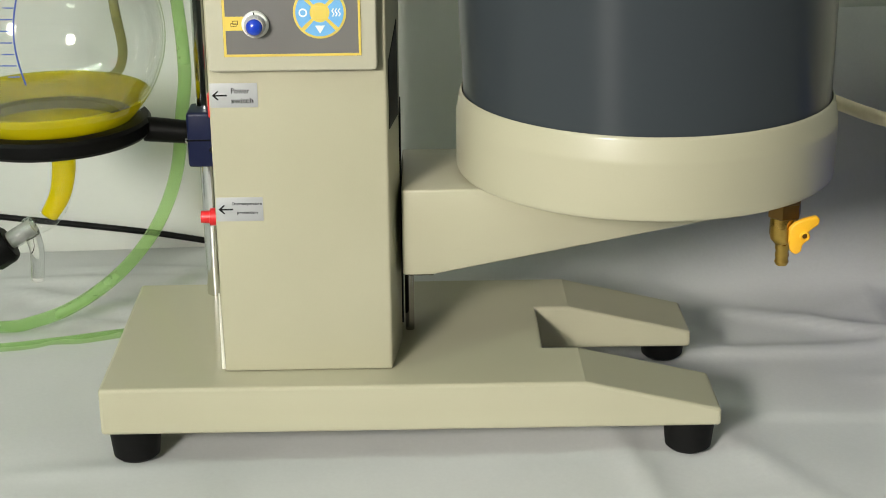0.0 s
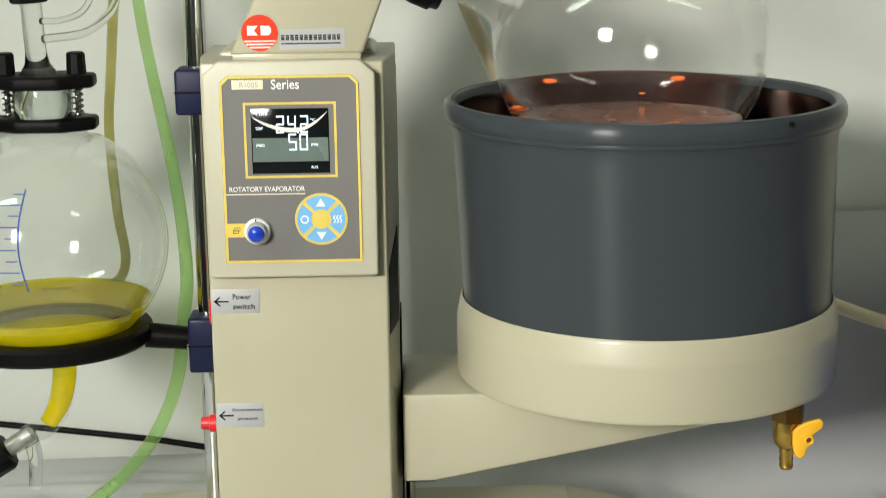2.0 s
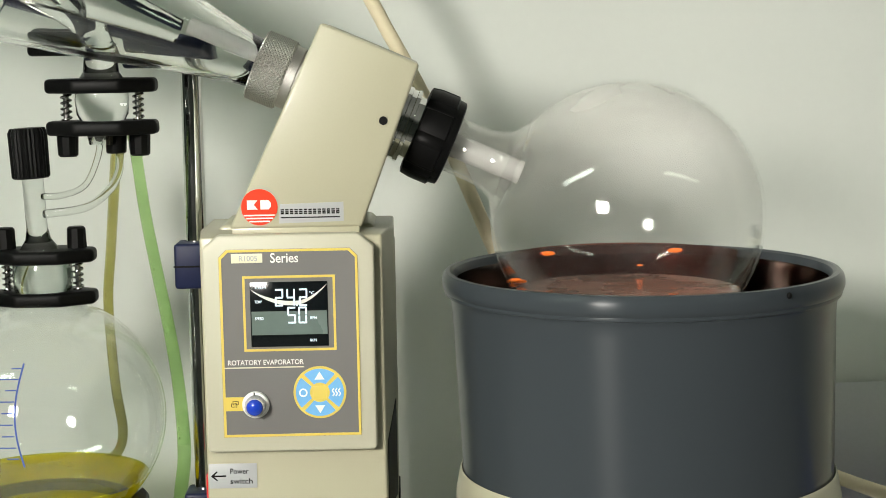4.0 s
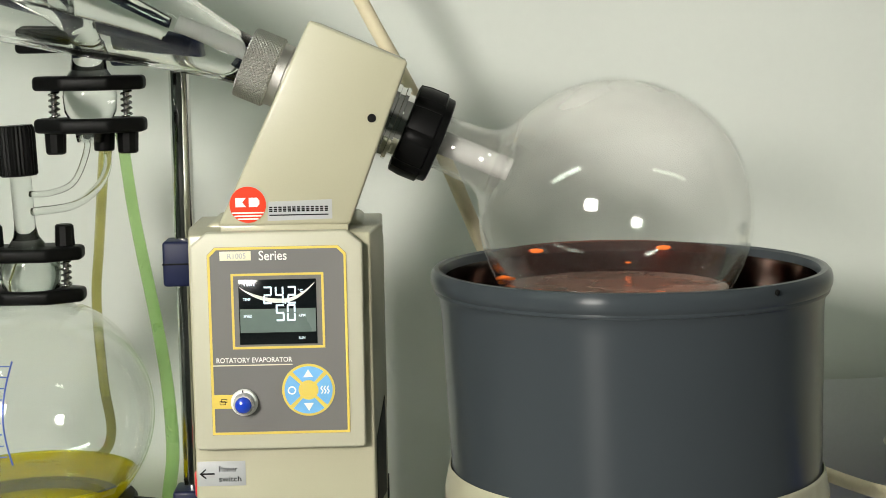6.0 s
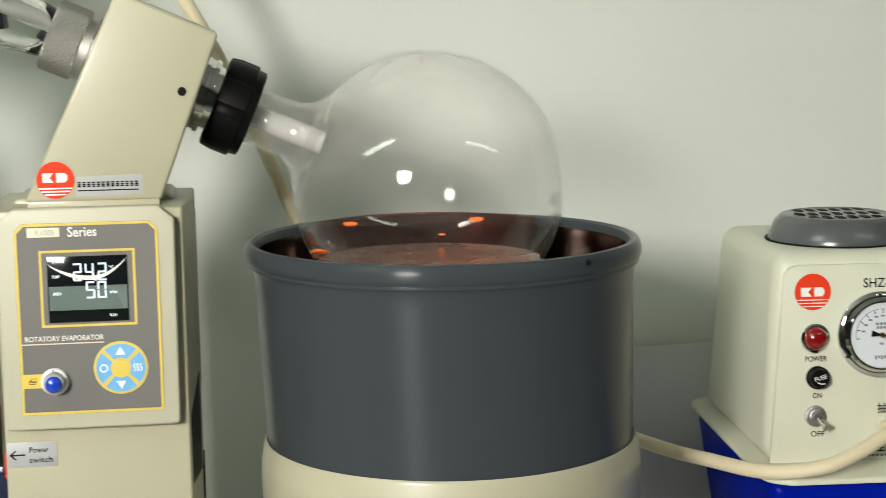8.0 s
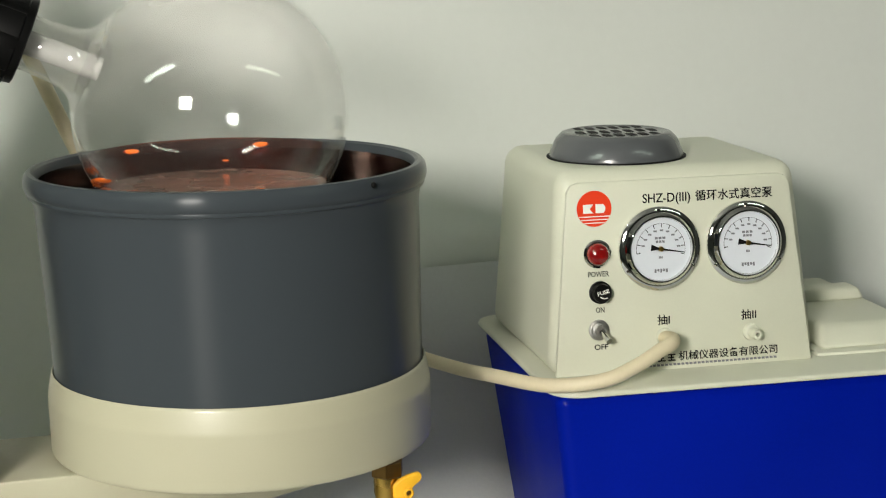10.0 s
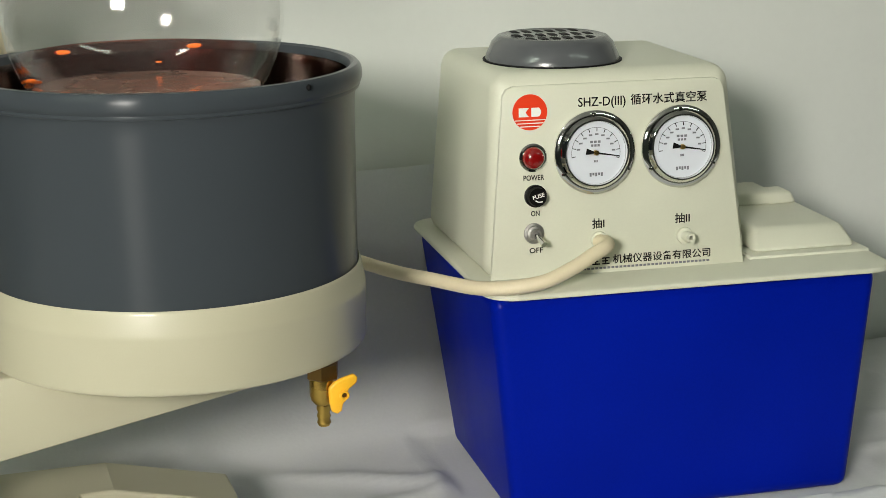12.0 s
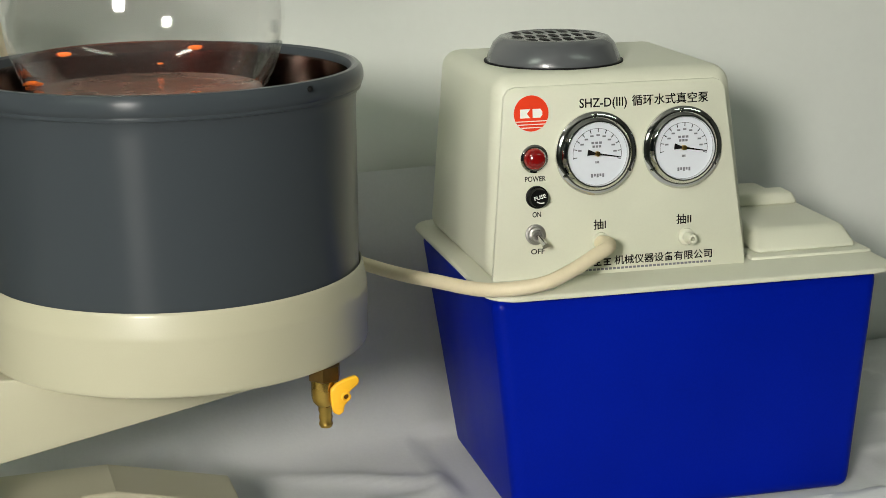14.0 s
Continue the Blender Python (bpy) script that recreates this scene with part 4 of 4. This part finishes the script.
    part("side_knob", lathe([(0, 0), (0.015, 0), (0.019, 0.005), (0.0195, 0.024), (0.016, 0.031), (0, 0.032)], Matrix.Translation((-0.3930, 0.05, 0.4270)) @ Vector((0.93, -0.2, 0.1)).to_track_quat("Z", "Y").to_matrix().to_4x4(), 14), BLACK, t, "black side knob")
    part("side_arm", hose([(-0.3960, 0.052, 0.4265), (-0.4000, 0.075, 0.418), (-0.3900, 0.088, 0.408), (-0.3780, 0.09, 0.400)], 0.0085, 16, 6), GLASS, t, "short glass side arm")
    # neck joint, clip and vent tap on top
    part("neck_joint", lathe([(0.0235, 0.4450), (0.0250, 0.4500), (0.0262, 0.4620), (0.0255, 0.4730), (0.0230, 0.4790)], Matrix.Translation((x + 0.005, y, 0)), 40), THICK_GLASS, t, "ground glass ball joint", 180)
    part("joint_core", lathe([(0.0160, 0.4440), (0.0205, 0.4560), (0.0215, 0.4660), (0.0170, 0.4790)], Matrix.Translation((x + 0.005, y, 0)), 36), THICK_GLASS, t, "", 180)
    ball_clip(t, x + 0.005, y, 0.4430, 0.4800, 0.0470, "clip", True)
    part("vent_stem", lathe([(0.0175, 0.4800), (0.0165, 0.4870), (0.0110, 0.4950), (0.0092, 0.5050), (0.0092, 0.5500)], Matrix.Translation((x + 0.003, y, 0.48)) @ pose(0, 0, 0, 0, -2.5, 0) @ Matrix.Translation((0, 0, -0.48)), 32), THICK_GLASS, t, "glass vent stem", 180)
    cap = bmesh.new()
    rings = []
    for r, h in ((0.0150, 0), (0.0165, 0.0015), (0.0170, 0.040), (0.0150, 0.044), (0.0001, 0.0445)):
        rings.append([cap.verts.new(((r - (0.0007 if k % 2 and r > 0.01 else 0)) * math.cos(math.pi * k / 30), (r - (0.0007 if k % 2 and r > 0.01 else 0)) * math.sin(math.pi * k / 30), h)) for k in range(60)])
    cap.faces.new(rings[0]); cap.faces.new(rings[-1])
    for a, c in zip(rings, rings[1:]):
        for k in range(60):
            cap.faces.new((a[k], a[(k + 1) % 60], c[(k + 1) % 60], c[k]))
    cap.transform(Matrix.Translation((x - 0.001, y, 0.5480)) @ pose(0, 0, 0, 0, -2.5, 0))
    part("vent_cap", cap, BLACK, t, "ribbed black vent cap")
    part("side_tube", hose([(-0.2461, 0.040, 0.5755), (-0.2496, 0.050, 0.5557), (-0.2608, 0.060, 0.5382), (-0.2857, 0.080, 0.5221), (-0.3230, 0.088, 0.5165)], 0.0036, 12), THICK_GLASS, t, "thin bent glass tube")
    part("side_tube", hose([(-0.2600, 0.032, 0.5900), (-0.2660, 0.045, 0.5680), (-0.2808, 0.060, 0.5434), (-0.3047, 0.080, 0.5334), (-0.3240, 0.088, 0.5320)], 0.0028, 12), THICK_GLASS, t, "thin bent glass tube")
SCALE_BLUE = surface("blue_scale_print", (0.05, 0.10, 0.42), 0.5, vary=0.1, bump=0.0)
make_receiver()

def make_ring():
    t = thing("support_ring", "black support ring that holds the receiving flask", "support ring")
    part("ring", lathe([(0.0640, 0.2445), (0.0870, 0.2430), (0.0895, 0.2460), (0.0895, 0.2560), (0.0870, 0.2590), (0.0790, 0.2600), (0.0640, 0.2580), (0.0640, 0.2445)], Matrix.Translation((RC.x, RC.y, 0)), 72), BLACK, t)
    part("ring_arm", rod((RC.x + 0.084, 0.090, 0.2475), (-0.2070, 0.092, 0.2430), 0.0115, 20, 0.0105, 0.001), BLACK, t, "black arm of the ring")
make_ring()

def make_condenser():
    t = thing("condenser", "glass condenser with an inner tube joined to the drive head", "condenser")
    jk = [(0.0200, -0.327), (0.0225, -0.345), (0.0330, -0.395), (0.0480, -0.455), (0.0640, -0.530), (0.0680, -0.580), (0.0680, -0.760)]
    part("jacket", lathe(jk + [(r - 0.0045, s) for r, s in reversed(jk)] + jk[:1], AXM, 64), SOLID_GLASS, t, "clear flared condenser jacket", 180)
    up = Matrix.Translation(Vector((0.399, 0, 0.917)) * 0.0075) @ AXM
    part("vapour_tube", lathe([(0, -0.327), (0.0074, -0.327), (0.0070, -0.392), (0, -0.392)], up, 28), WHITE_PLASTIC, t, "white vapour tube end")
    part("inner_tube", lathe([(0.0100, -0.398), (0.0125, -0.420), (0.0180, -0.460), (0.0260, -0.520), (0.0260, -0.760)], AXM, 40), THICK_GLASS, t, "", 180).visible_shadow = False
    coil = []
    for k in range(73):
        a = 2 * math.pi * k / 9
        coil.append(AXM @ Vector((0.045 * math.cos(a), 0.045 * math.sin(a), -0.520 - 0.0034 * k)))
    part("coil", hose(coil, 0.0048, 12, 3), SOLID_GLASS, t, "coiled glass tube", 180)
    x, y = -0.2575, 0.03
    part("drop_joint", lathe([(0.0130, 0.660), (0.0150, 0.640), (0.0205, 0.632), (0.0225, 0.618), (0.0215, 0.605), (0.0150, 0.594), (0.0120, 0.580)], Matrix.Translation((x, y, 0)), 36), THICK_GLASS, t, "ball joint under the condenser", 180)
    part("drop_tube", hose([(x, y, 0.655), (x - 0.012, 0.02, 0.685), (x - 0.05, 0.01, 0.715)], [0.0130, 0.0150, 0.0190], 18, 8, False), THICK_GLASS, t)
    ball_clip(t, x, y, 0.5940, 0.6290, 0.0460, "clip", False)
    part("hose_barb", rod((-0.2480, y + 0.004, 0.572), (-0.2480, y + 0.004, 0.590), 0.0085, 16, 0.0095, 0.001), BLACK, t, "black hose barb")
    part("upper_clip", box(-0.3150, -0.2700, y - 0.016, y + 0.016, 0.6540, 0.6730, 0.004, 3), BLACK, t, "black clip block")
make_condenser()

def tubing(name, label, pts, r, mat):
    ob = part(name, hose(pts, r, 16, 12), mat, None, label, 180)
    tagged(ob, label, "hose")
tubing("green_hose", "green translucent water hose hanging to the bench", [(-0.2345, 0.040, 0.5850), (-0.2359, 0.060, 0.5692), (-0.2355, 0.090, 0.5197), (-0.2344, 0.120, 0.4781), (-0.2248, 0.140, 0.3999), (-0.2195, 0.150, 0.3413), (-0.2172, 0.150, 0.2850), (-0.2221, 0.150, 0.2455), (-0.2290, 0.150, 0.1956), (-0.2418, 0.150, 0.1562), (-0.2633, 0.153, 0.1180), (-0.2981, 0.157, 0.0790), (-0.3432, 0.162, 0.0461), (-0.3856, 0.170, 0.0272), (-0.4226, 0.180, 0.0180), (-0.52, 0.19, 0.0175)], [0.0050, 0.0050, 0.0052, 0.0054, 0.0057, 0.0060] + [0.0064] * 10, GREEN_TUBE)
tubing("green_hose", "green translucent hose lying on the bench cover", [(-0.2300, 0.178, 0.0150), (-0.2905, 0.166, 0.0150), (-0.3435, 0.149, 0.0150), (-0.4115, 0.131, 0.0150), (-0.52, 0.12, 0.015)], 0.0058, GREEN_TUBE)
tubing("olive_hose", "olive translucent hose hanging behind the receiving flask", [(-0.2480, 0.040, 0.5800), (-0.2560, 0.070, 0.5561), (-0.2790, 0.160, 0.4765), (-0.2900, 0.195, 0.4189), (-0.2876, 0.200, 0.3423), (-0.2825, 0.200, 0.2900), (-0.3000, 0.205, 0.2660), (-0.3500, 0.205, 0.2600), (-0.46, 0.20, 0.262), (-0.60, 0.2, 0.3)], 0.0048, OLIVE_TUBE)
tubing("power_cable", "black cable drooping along the foot of the wall", [(-0.75, 0.422, 0.075), (-0.5247, 0.422, 0.0578), (-0.4365, 0.422, 0.0483), (-0.3671, 0.422, 0.0398), (-0.3037, 0.422, 0.0313), (-0.2454, 0.421, 0.0215), (-0.1831, 0.415, 0.0125), (-0.08, 0.40, 0.0115)], 0.0036, BLACK)

# ---------------------------------------------------------------- water vacuum pump
TZ = 0.0085
PM = pose(0.498, 0.027, 0, 0, 0, -3.5)
def make_pump():
    t = thing("vacuum_pump", "cream water vacuum pump on a deep blue plastic tub", "vacuum pump", at=PM)
    tub = part("tub", hexa((0.010, 0.360, -0.003, 0.228), (-0.013, 0.380, -0.004, 0.293), TZ, 0.2352, 0.012, 4), TUB_BLUE, t, "deep blue moulded tub")
    fl = hexa((-0.018, 0.400, -0.013, 0.319), (-0.017, 0.399, -0.012, 0.318), 0.2332, 0.2388, 0.0)
    vert = [e for e in fl.edges if abs(e.verts[0].co.z - e.verts[1].co.z) > 0.005]
    bmesh.ops.bevel(fl, geom=vert, offset=0.030, segments=6, profile=0.5, affect="EDGES")
    bevel(fl, 0.0022, 3, 60)
    part("deck", fl, LID_CREAM, t, "cream rim of the tub lid")
    hood = part("hood", hexa((-0.004, 0.2672, 0.048, 0.290), (0.008, 0.2455, 0.062, 0.274), 0.2365, 0.4330, 0.017, 5), LID_CREAM, t, "cream moulded pump hood")
    # front plate, leaning back a little
    fm = Matrix.Translation((0, 0.0462, 0.237)) @ pose(0, 0, 0, -3.9, 0, 0)
    def face_part(name, bm, mat, parent, label="", smooth=35):
        bm.transform(fm)
        return part(name, bm, mat, parent, label, smooth)
    def uv(u, z):
        d = 0.058 - (0.047 + 0.0665 * (z - 0.237))
        return u - d * 0.35, z + d * 0.23 - 0.237
    plate_pts = [(0.0005, 0.001), (0.2590, 0.001), (0.2370, 0.176), (0.2330, 0.1825), (0.2260, 0.1850), (0.0260, 0.1850), (0.0190, 0.1825), (0.0150, 0.176)]
    plate = face_part("front_plate", prism(plate_pts, "y", -0.0016, 0.004, 0.0012, 2), LID_CREAM, hood, "cream printed front plate")
    # badge of plain shapes
    bu, bz = uv(0.0415, 0.397)
    badge = face_part("badge", disc(0.0170, Matrix.Translation((bu, -0.0016, bz)), 0.0005, 44), BADGE_RED, plate, "round orange-red badge")
    c, w = bu - 0.0060, 0.0100
    face_part("badge_block", prism([(c - w / 2, bz - 0.0042), (c + w / 2, bz - 0.0042), (c + 0.0015, bz), (c + w / 2, bz + 0.0042), (c - w / 2, bz + 0.0042)], "y", -0.0026, -0.0022), WHITE_INK, badge)
    for dx, w in ((0.0060, 0.0095),):
        face_part("badge_block", prism([(bu + dx - w / 2, bz - 0.0042), (bu + dx + w / 2 - 0.002, bz - 0.0042), (bu + dx + w / 2, bz - 0.0015), (bu + dx + w / 2, bz + 0.0015), (bu + dx + w / 2 - 0.002, bz + 0.0042), (bu + dx - w / 2, bz + 0.0042)], "y", -0.0026, -0.0022), WHITE_INK, badge)
    for k in range(3):
        hw = (0.0150, 0.0130, 0.0098)[k]
        face_part("badge_line", box(bu - hw, bu + hw, -0.0026, -0.0022, bz - 0.0078 - 0.003 * k, bz - 0.0070 - 0.003 * k), WHITE_INK, badge)
    # signal lamp, fuse, toggle
    def round_item(u, z, prof, seg=32):
        q = uv(u, z)
        return lathe(prof, Matrix.Translation((q[0], -0.0016, q[1])) @ pose(0, 0, 0, 90, 0, 0), seg)
    lamp = face_part("signal_lamp", round_item(0.0444, 0.3535, [(0, 0), (0.0135, 0), (0.0135, 0.002), (0.0118, 0.0035), (0.0105, 0.0035), (0, 0.003)]), CHROME, plate, "red signal lamp in a chrome ring")
    face_part("lens", round_item(0.0444, 0.3535, [(0.0108, 0.0025), (0.0104, 0.0065), (0.0080, 0.0098), (0.0045, 0.0115), (0, 0.0120)]), RED_LENS, lamp, "domed red lens")
    fuse = face_part("fuse_holder", round_item(0.0473, 0.3162, [(0, 0), (0.0108, 0), (0.0108, 0.003), (0.0092, 0.004), (0.0086, 0.010), (0.0075, 0.0112), (0, 0.0112)], 28), BLACK, plate, "black screw-in fuse holder")
    fq = uv(0.0473, 0.3162)
    lettering("fuse_text", "FUSE", 0.0052, fm @ Matrix.Translation((fq[0], -0.0130, fq[1])) @ pose(0, 0, 0, 0, -14, 0) @ Matrix.Translation((-0.0058, 0, -0.0006)), WHITE_INK, fuse, 0.0002, "LEFT", 0.0116)
    face_part("fuse_arrow", hose([(fq[0] - 0.0030, -0.0130, fq[1] - 0.0030), (fq[0] + 0.0002, -0.0130, fq[1] - 0.0044), (fq[0] + 0.0040, -0.0130, fq[1] - 0.0042)], 0.0006, 6, 5), WHITE_INK, fuse)
    tog = face_part("toggle_switch", round_item(0.0463, 0.2797, [(0, 0), (0.0100, 0), (0.0100, 0.0015), (0.0078, 0.002), (0.0076, 0.005), (0.0055, 0.0056), (0.0052, 0.010), (0.0036, 0.010), (0.0034, 0.006), (0, 0.006)], 24), ALU, plate, "metal toggle switch tipped to off")
    q = uv(0.0463, 0.2797)
    face_part("toggle_lever", rod((q[0], -0.010, q[1]), (q[0] + 0.0040, -0.022, q[1] - 0.008), 0.0018, 14, 0.0032), CHROME, tog)
    def print_text(txt, u, z, size, width):
        q = uv(u, z)
        o = lettering("plate_text", txt, size, fm @ Matrix.Translation((q[0] - width / 2, -0.0018, q[1] - size * 0.33)), BLACK_INK, plate, 0.00012, "LEFT", width)
    print_text("POWER", 0.0456, 0.3338, 0.0072, 0.0205)
    print_text("ON", 0.0474, 0.2990, 0.0072, 0.0085)
    print_text("OFF", 0.0486, 0.2628, 0.0072, 0.0135)
    print_text("SHZ-D(III)", 0.1125, 0.4040, 0.0122, 0.0475)
    print_text("\u5faa\u73af\u6c34\u5f0f\u771f\u7a7a\u6cf5", 0.1805, 0.4040, 0.0110, 0.0780)
    print_text("\u62bdI", 0.1107, 0.2847, 0.0105, 0.0125)
    print_text("\u62bdII", 0.1969, 0.2845, 0.0105, 0.0155)
    # company line: the name as bars, the common words as print, a line of bars below
    for i in range(4):
        a, b = uv(0.0853 + i * 0.0100, 0.2476)
        for dz, w in ((0.0028, 0.0076), (0.0, 0.0060), (-0.0028, 0.0076)):
            face_part("print_bar", box(a, a + w, -0.0022, -0.0016, b + dz - 0.0006, b + dz + 0.0006), BLACK_INK, plate, "", 0)
        face_part("print_bar", box(a + 0.0030, a + 0.0042, -0.0021, -0.0016, b - 0.0034, b + 0.0034), BLACK_INK, plate, "", 0)
    print_text("\u673a\u68b0\u4eea\u5668\u8bbe\u5907\u6709\u9650\u516c\u53f8", 0.1765, 0.2482, 0.0095, 0.1010)
    for i in range(34):
        a, b = uv(0.0880 + i * 0.0041, 0.2408)
        face_part("print_bar", box(a, a + 0.0029, -0.0022, -0.0016, b - 0.0011, b + 0.0009), DIAL_PRINT, plate, "", 0)
    # gauges
    for gu, gz, g0 in ((0.1052, 0.3555, 0), (0.1927, 0.3566, 1)):
        q = uv(gu, gz)
        gm = Matrix.Translation((q[0], -0.0016, q[1])) @ pose(0, 0, 0, 90, 0, 0)
        g = face_part("vacuum_gauge", lathe([(0, 0), (0.0392, 0), (0.0402, 0.0012), (0.0400, 0.0040), (0.0370, 0.0062), (0.0350, 0.0064), (0.0335, 0.0085), (0.0318, 0.0100), (0.0306, 0.0100), (0.0300, 0.0060), (0, 0.0058)], gm, 72), CHROME, plate, "round vacuum gauge in a chrome bezel")
        face_part("dial", lathe([(0, 0.0060), (0.0299, 0.0062), (0.0299, 0.0066), (0, 0.0066)], gm, 56), DIAL, g, "white dial with black marks")
        yd = -0.0016 - 0.0068
        for k in range(11):
            a = radians(188 - k * 20.2)
            r0, r1 = (0.0205, 0.0240)
            c, s = math.cos(a), math.sin(a)
            n = (-s * 0.00035, c * 0.00035)
            face_part("dial_mark", prism([(q[0] + r0 * c + n[0], q[1] + r0 * s + n[1]), (q[0] + r1 * c + n[0], q[1] + r1 * s + n[1]), (q[0] + r1 * c - n[0], q[1] + r1 * s - n[1]), (q[0] + r0 * c - n[0], q[1] + r0 * s - n[1])], "y", yd - 0.0003, yd), BLACK_INK, g, "", 0)
            if 0 < k < 10:
                face_part("dial_number", box(q[0] + 0.0178 * c - 0.0017, q[0] + 0.0178 * c + 0.0017, yd - 0.0003, yd, q[1] + 0.0178 * s - 0.0008, q[1] + 0.0178 * s + 0.0008), DIAL_PRINT, g, "", 0)
        arc = [(q[0] + 0.0242 * math.cos(radians(190 - i * 7)), yd - 0.0001, q[1] + 0.0242 * math.sin(radians(190 - i * 7))) for i in range(30)]
        face_part("dial_arc", hose(arc, 0.0002, 4, 1), BLACK_INK, g)
        for dz, w in ((0.0105, 0.0115), (0.0070, 0.0095), (-0.0080, 0.004)):
            for i in range(3):
                x0 = q[0] - w / 2 + i * w / 3
                face_part("dial_print", box(x0, x0 + w / 4.2, yd - 0.0003, yd, q[1] + dz - 0.0011, q[1] + dz + 0.0011), DIAL_PRINT, g, "", 0)
        for i in range(5):
            x0 = q[0] - 0.0065 + i * 0.0028
            face_part("dial_print", box(x0, x0 + 0.0019, yd - 0.0003, yd, q[1] - 0.0225 + 0.001 * (i % 2), q[1] - 0.0190), DIAL_PRINT, g, "", 0)
        a = radians(-10)
        c, s = math.cos(a), math.sin(a)
        def rot(u, v):
            return (q[0] + u * c - v * s, q[1] + u * s + v * c)
        face_part("needle", prism([rot(-0.0100, 0.0030), rot(-0.0025, 0.0010), rot(0.0235, 0.0004), rot(0.0235, -0.0004), rot(-0.0025, -0.0010), rot(-0.0100, -0.0030)], "y", yd - 0.0016, yd - 0.0010), BLACK_INK, g, "black needle near the end of the scale", 0)
        face_part("needle_hub", lathe([(0, 0.0066), (0.0026, 0.0066), (0.0024, 0.0092), (0, 0.0096)], gm, 20), BRASS, g)
        for sa in (92, 212, -28):
            b = radians(sa)
            face_part("bezel_screw", lathe([(0.0020, 0.0040), (0.0020, 0.0058), (0.0012, 0.0068), (0, 0.0071)], Matrix.Translation((0.0372 * math.cos(b), 0, 0.0372 * math.sin(b))) @ gm, 14), CHROME, g)
    # suction ports
    for pu, pz in ((0.112, 0.2689), (0.1997, 0.2673)):
        face_part("suction_port", round_item(pu, pz, [(0, 0), (0.0085, 0), (0.0080, 0.003), (0.0050, 0.004), (0.0045, 0.010), (0.0056, 0.0115), (0.0044, 0.0175), (0.0022, 0.0175), (0.0022, 0.010), (0, 0.010)], 24), LID_CREAM, plate, "cream hose nipple")
    # vent
    vm = Matrix.Translation((0.0920, 0.146, 0.4330))
    vent = part("vent", lathe([(0.0660, -0.006), (0.0668, 0.001), (0.0655, 0.006), (0.0600, 0.0185), (0.0545, 0.0240), (0.0500, 0.0252), (0.0480, 0.0245), (0, 0.0245)], vm, 72), VENT_GREY, t, "dark grey domed vent")
    for j in (-1, 0, 1):
        for i in range(-4, 5):
            u, v = (i + 0.5 * (j % 2)) * 0.0122, j * 0.0290
            if math.hypot(u, v) < 0.0455:
                part("vent_hole", box(0.0920 + u - 0.0036, 0.0920 + u + 0.0036, 0.146 + v - 0.0080, 0.146 + v + 0.0080, 0.4572, 0.4580, 0.0003, 1), BLACK_INK, vent, "", 0)
    part("vent_gasket", lathe([(0.0655, 0), (0.0690, 0), (0.0690, 0.0012), (0.0655, 0.0014)], vm, 64), BLACK_INK, t, "dark gap round the vent")
    # filler lid beside the hood
    part("lid_base", hexa((0.268, 0.399, 0.050, 0.318), (0.269, 0.398, 0.051, 0.317), 0.2380, 0.2415, 0.0012, 2), LID_CREAM, t, "cream base of the filler lid")
    lid = part("filler_lid", hexa((0.277, 0.392, 0.062, 0.312), (0.287, 0.383, 0.084, 0.296), 0.2413, 0.2620, 0.006, 4), LID_CREAM, t, "cream raised filler lid")
    part("lid_handle", hexa((0.296, 0.380, 0.178, 0.216), (0.300, 0.374, 0.182, 0.212), 0.2615, 0.2745, 0.004, 3), LID_CREAM, lid, "low moulded handle")
    part("deck_screw", rod((-0.006, 0.010, 0.2370), (-0.006, 0.010, 0.2400), 0.0022, 12), STEEL, t)
DIAL_PRINT = surface("dial_print_grey", (0.16, 0.16, 0.18), 0.6, vary=0.1, bump=0.0)
make_pump()

VH = part("vacuum_hose", hose([(0.6085, 0.066, 0.2700), (0.6080, 0.045, 0.2735), (0.6000, 0.028, 0.2740), (0.5840, 0.020, 0.2700), (0.5580, 0.012, 0.2600), (0.5240, 0.008, 0.2505), (0.4800, 0.030, 0.2440), (0.4470, 0.090, 0.2405), (0.4275, 0.145, 0.2355), (0.4000, 0.205, 0.2360), (0.33, 0.235, 0.26), (0.23, 0.235, 0.32), (0.14, 0.215, 0.38), (0.0950, 0.195, 0.4233), (0.0742, 0.190, 0.4695), (0.0581, 0.195, 0.5090), (0.0401, 0.200, 0.5521), (0.0120, 0.200, 0.6109), (-0.0190, 0.200, 0.6690), (-0.0560, 0.195, 0.735), (-0.13, 0.16, 0.83), (-0.30, 0.09, 0.83), (-0.42, 0.05, 0.76)], 0.0068, 16, 10), HOSE_BEIGE, None, "beige rubber vacuum hose looping behind the bath", 180)
tagged(VH, "", "hose")
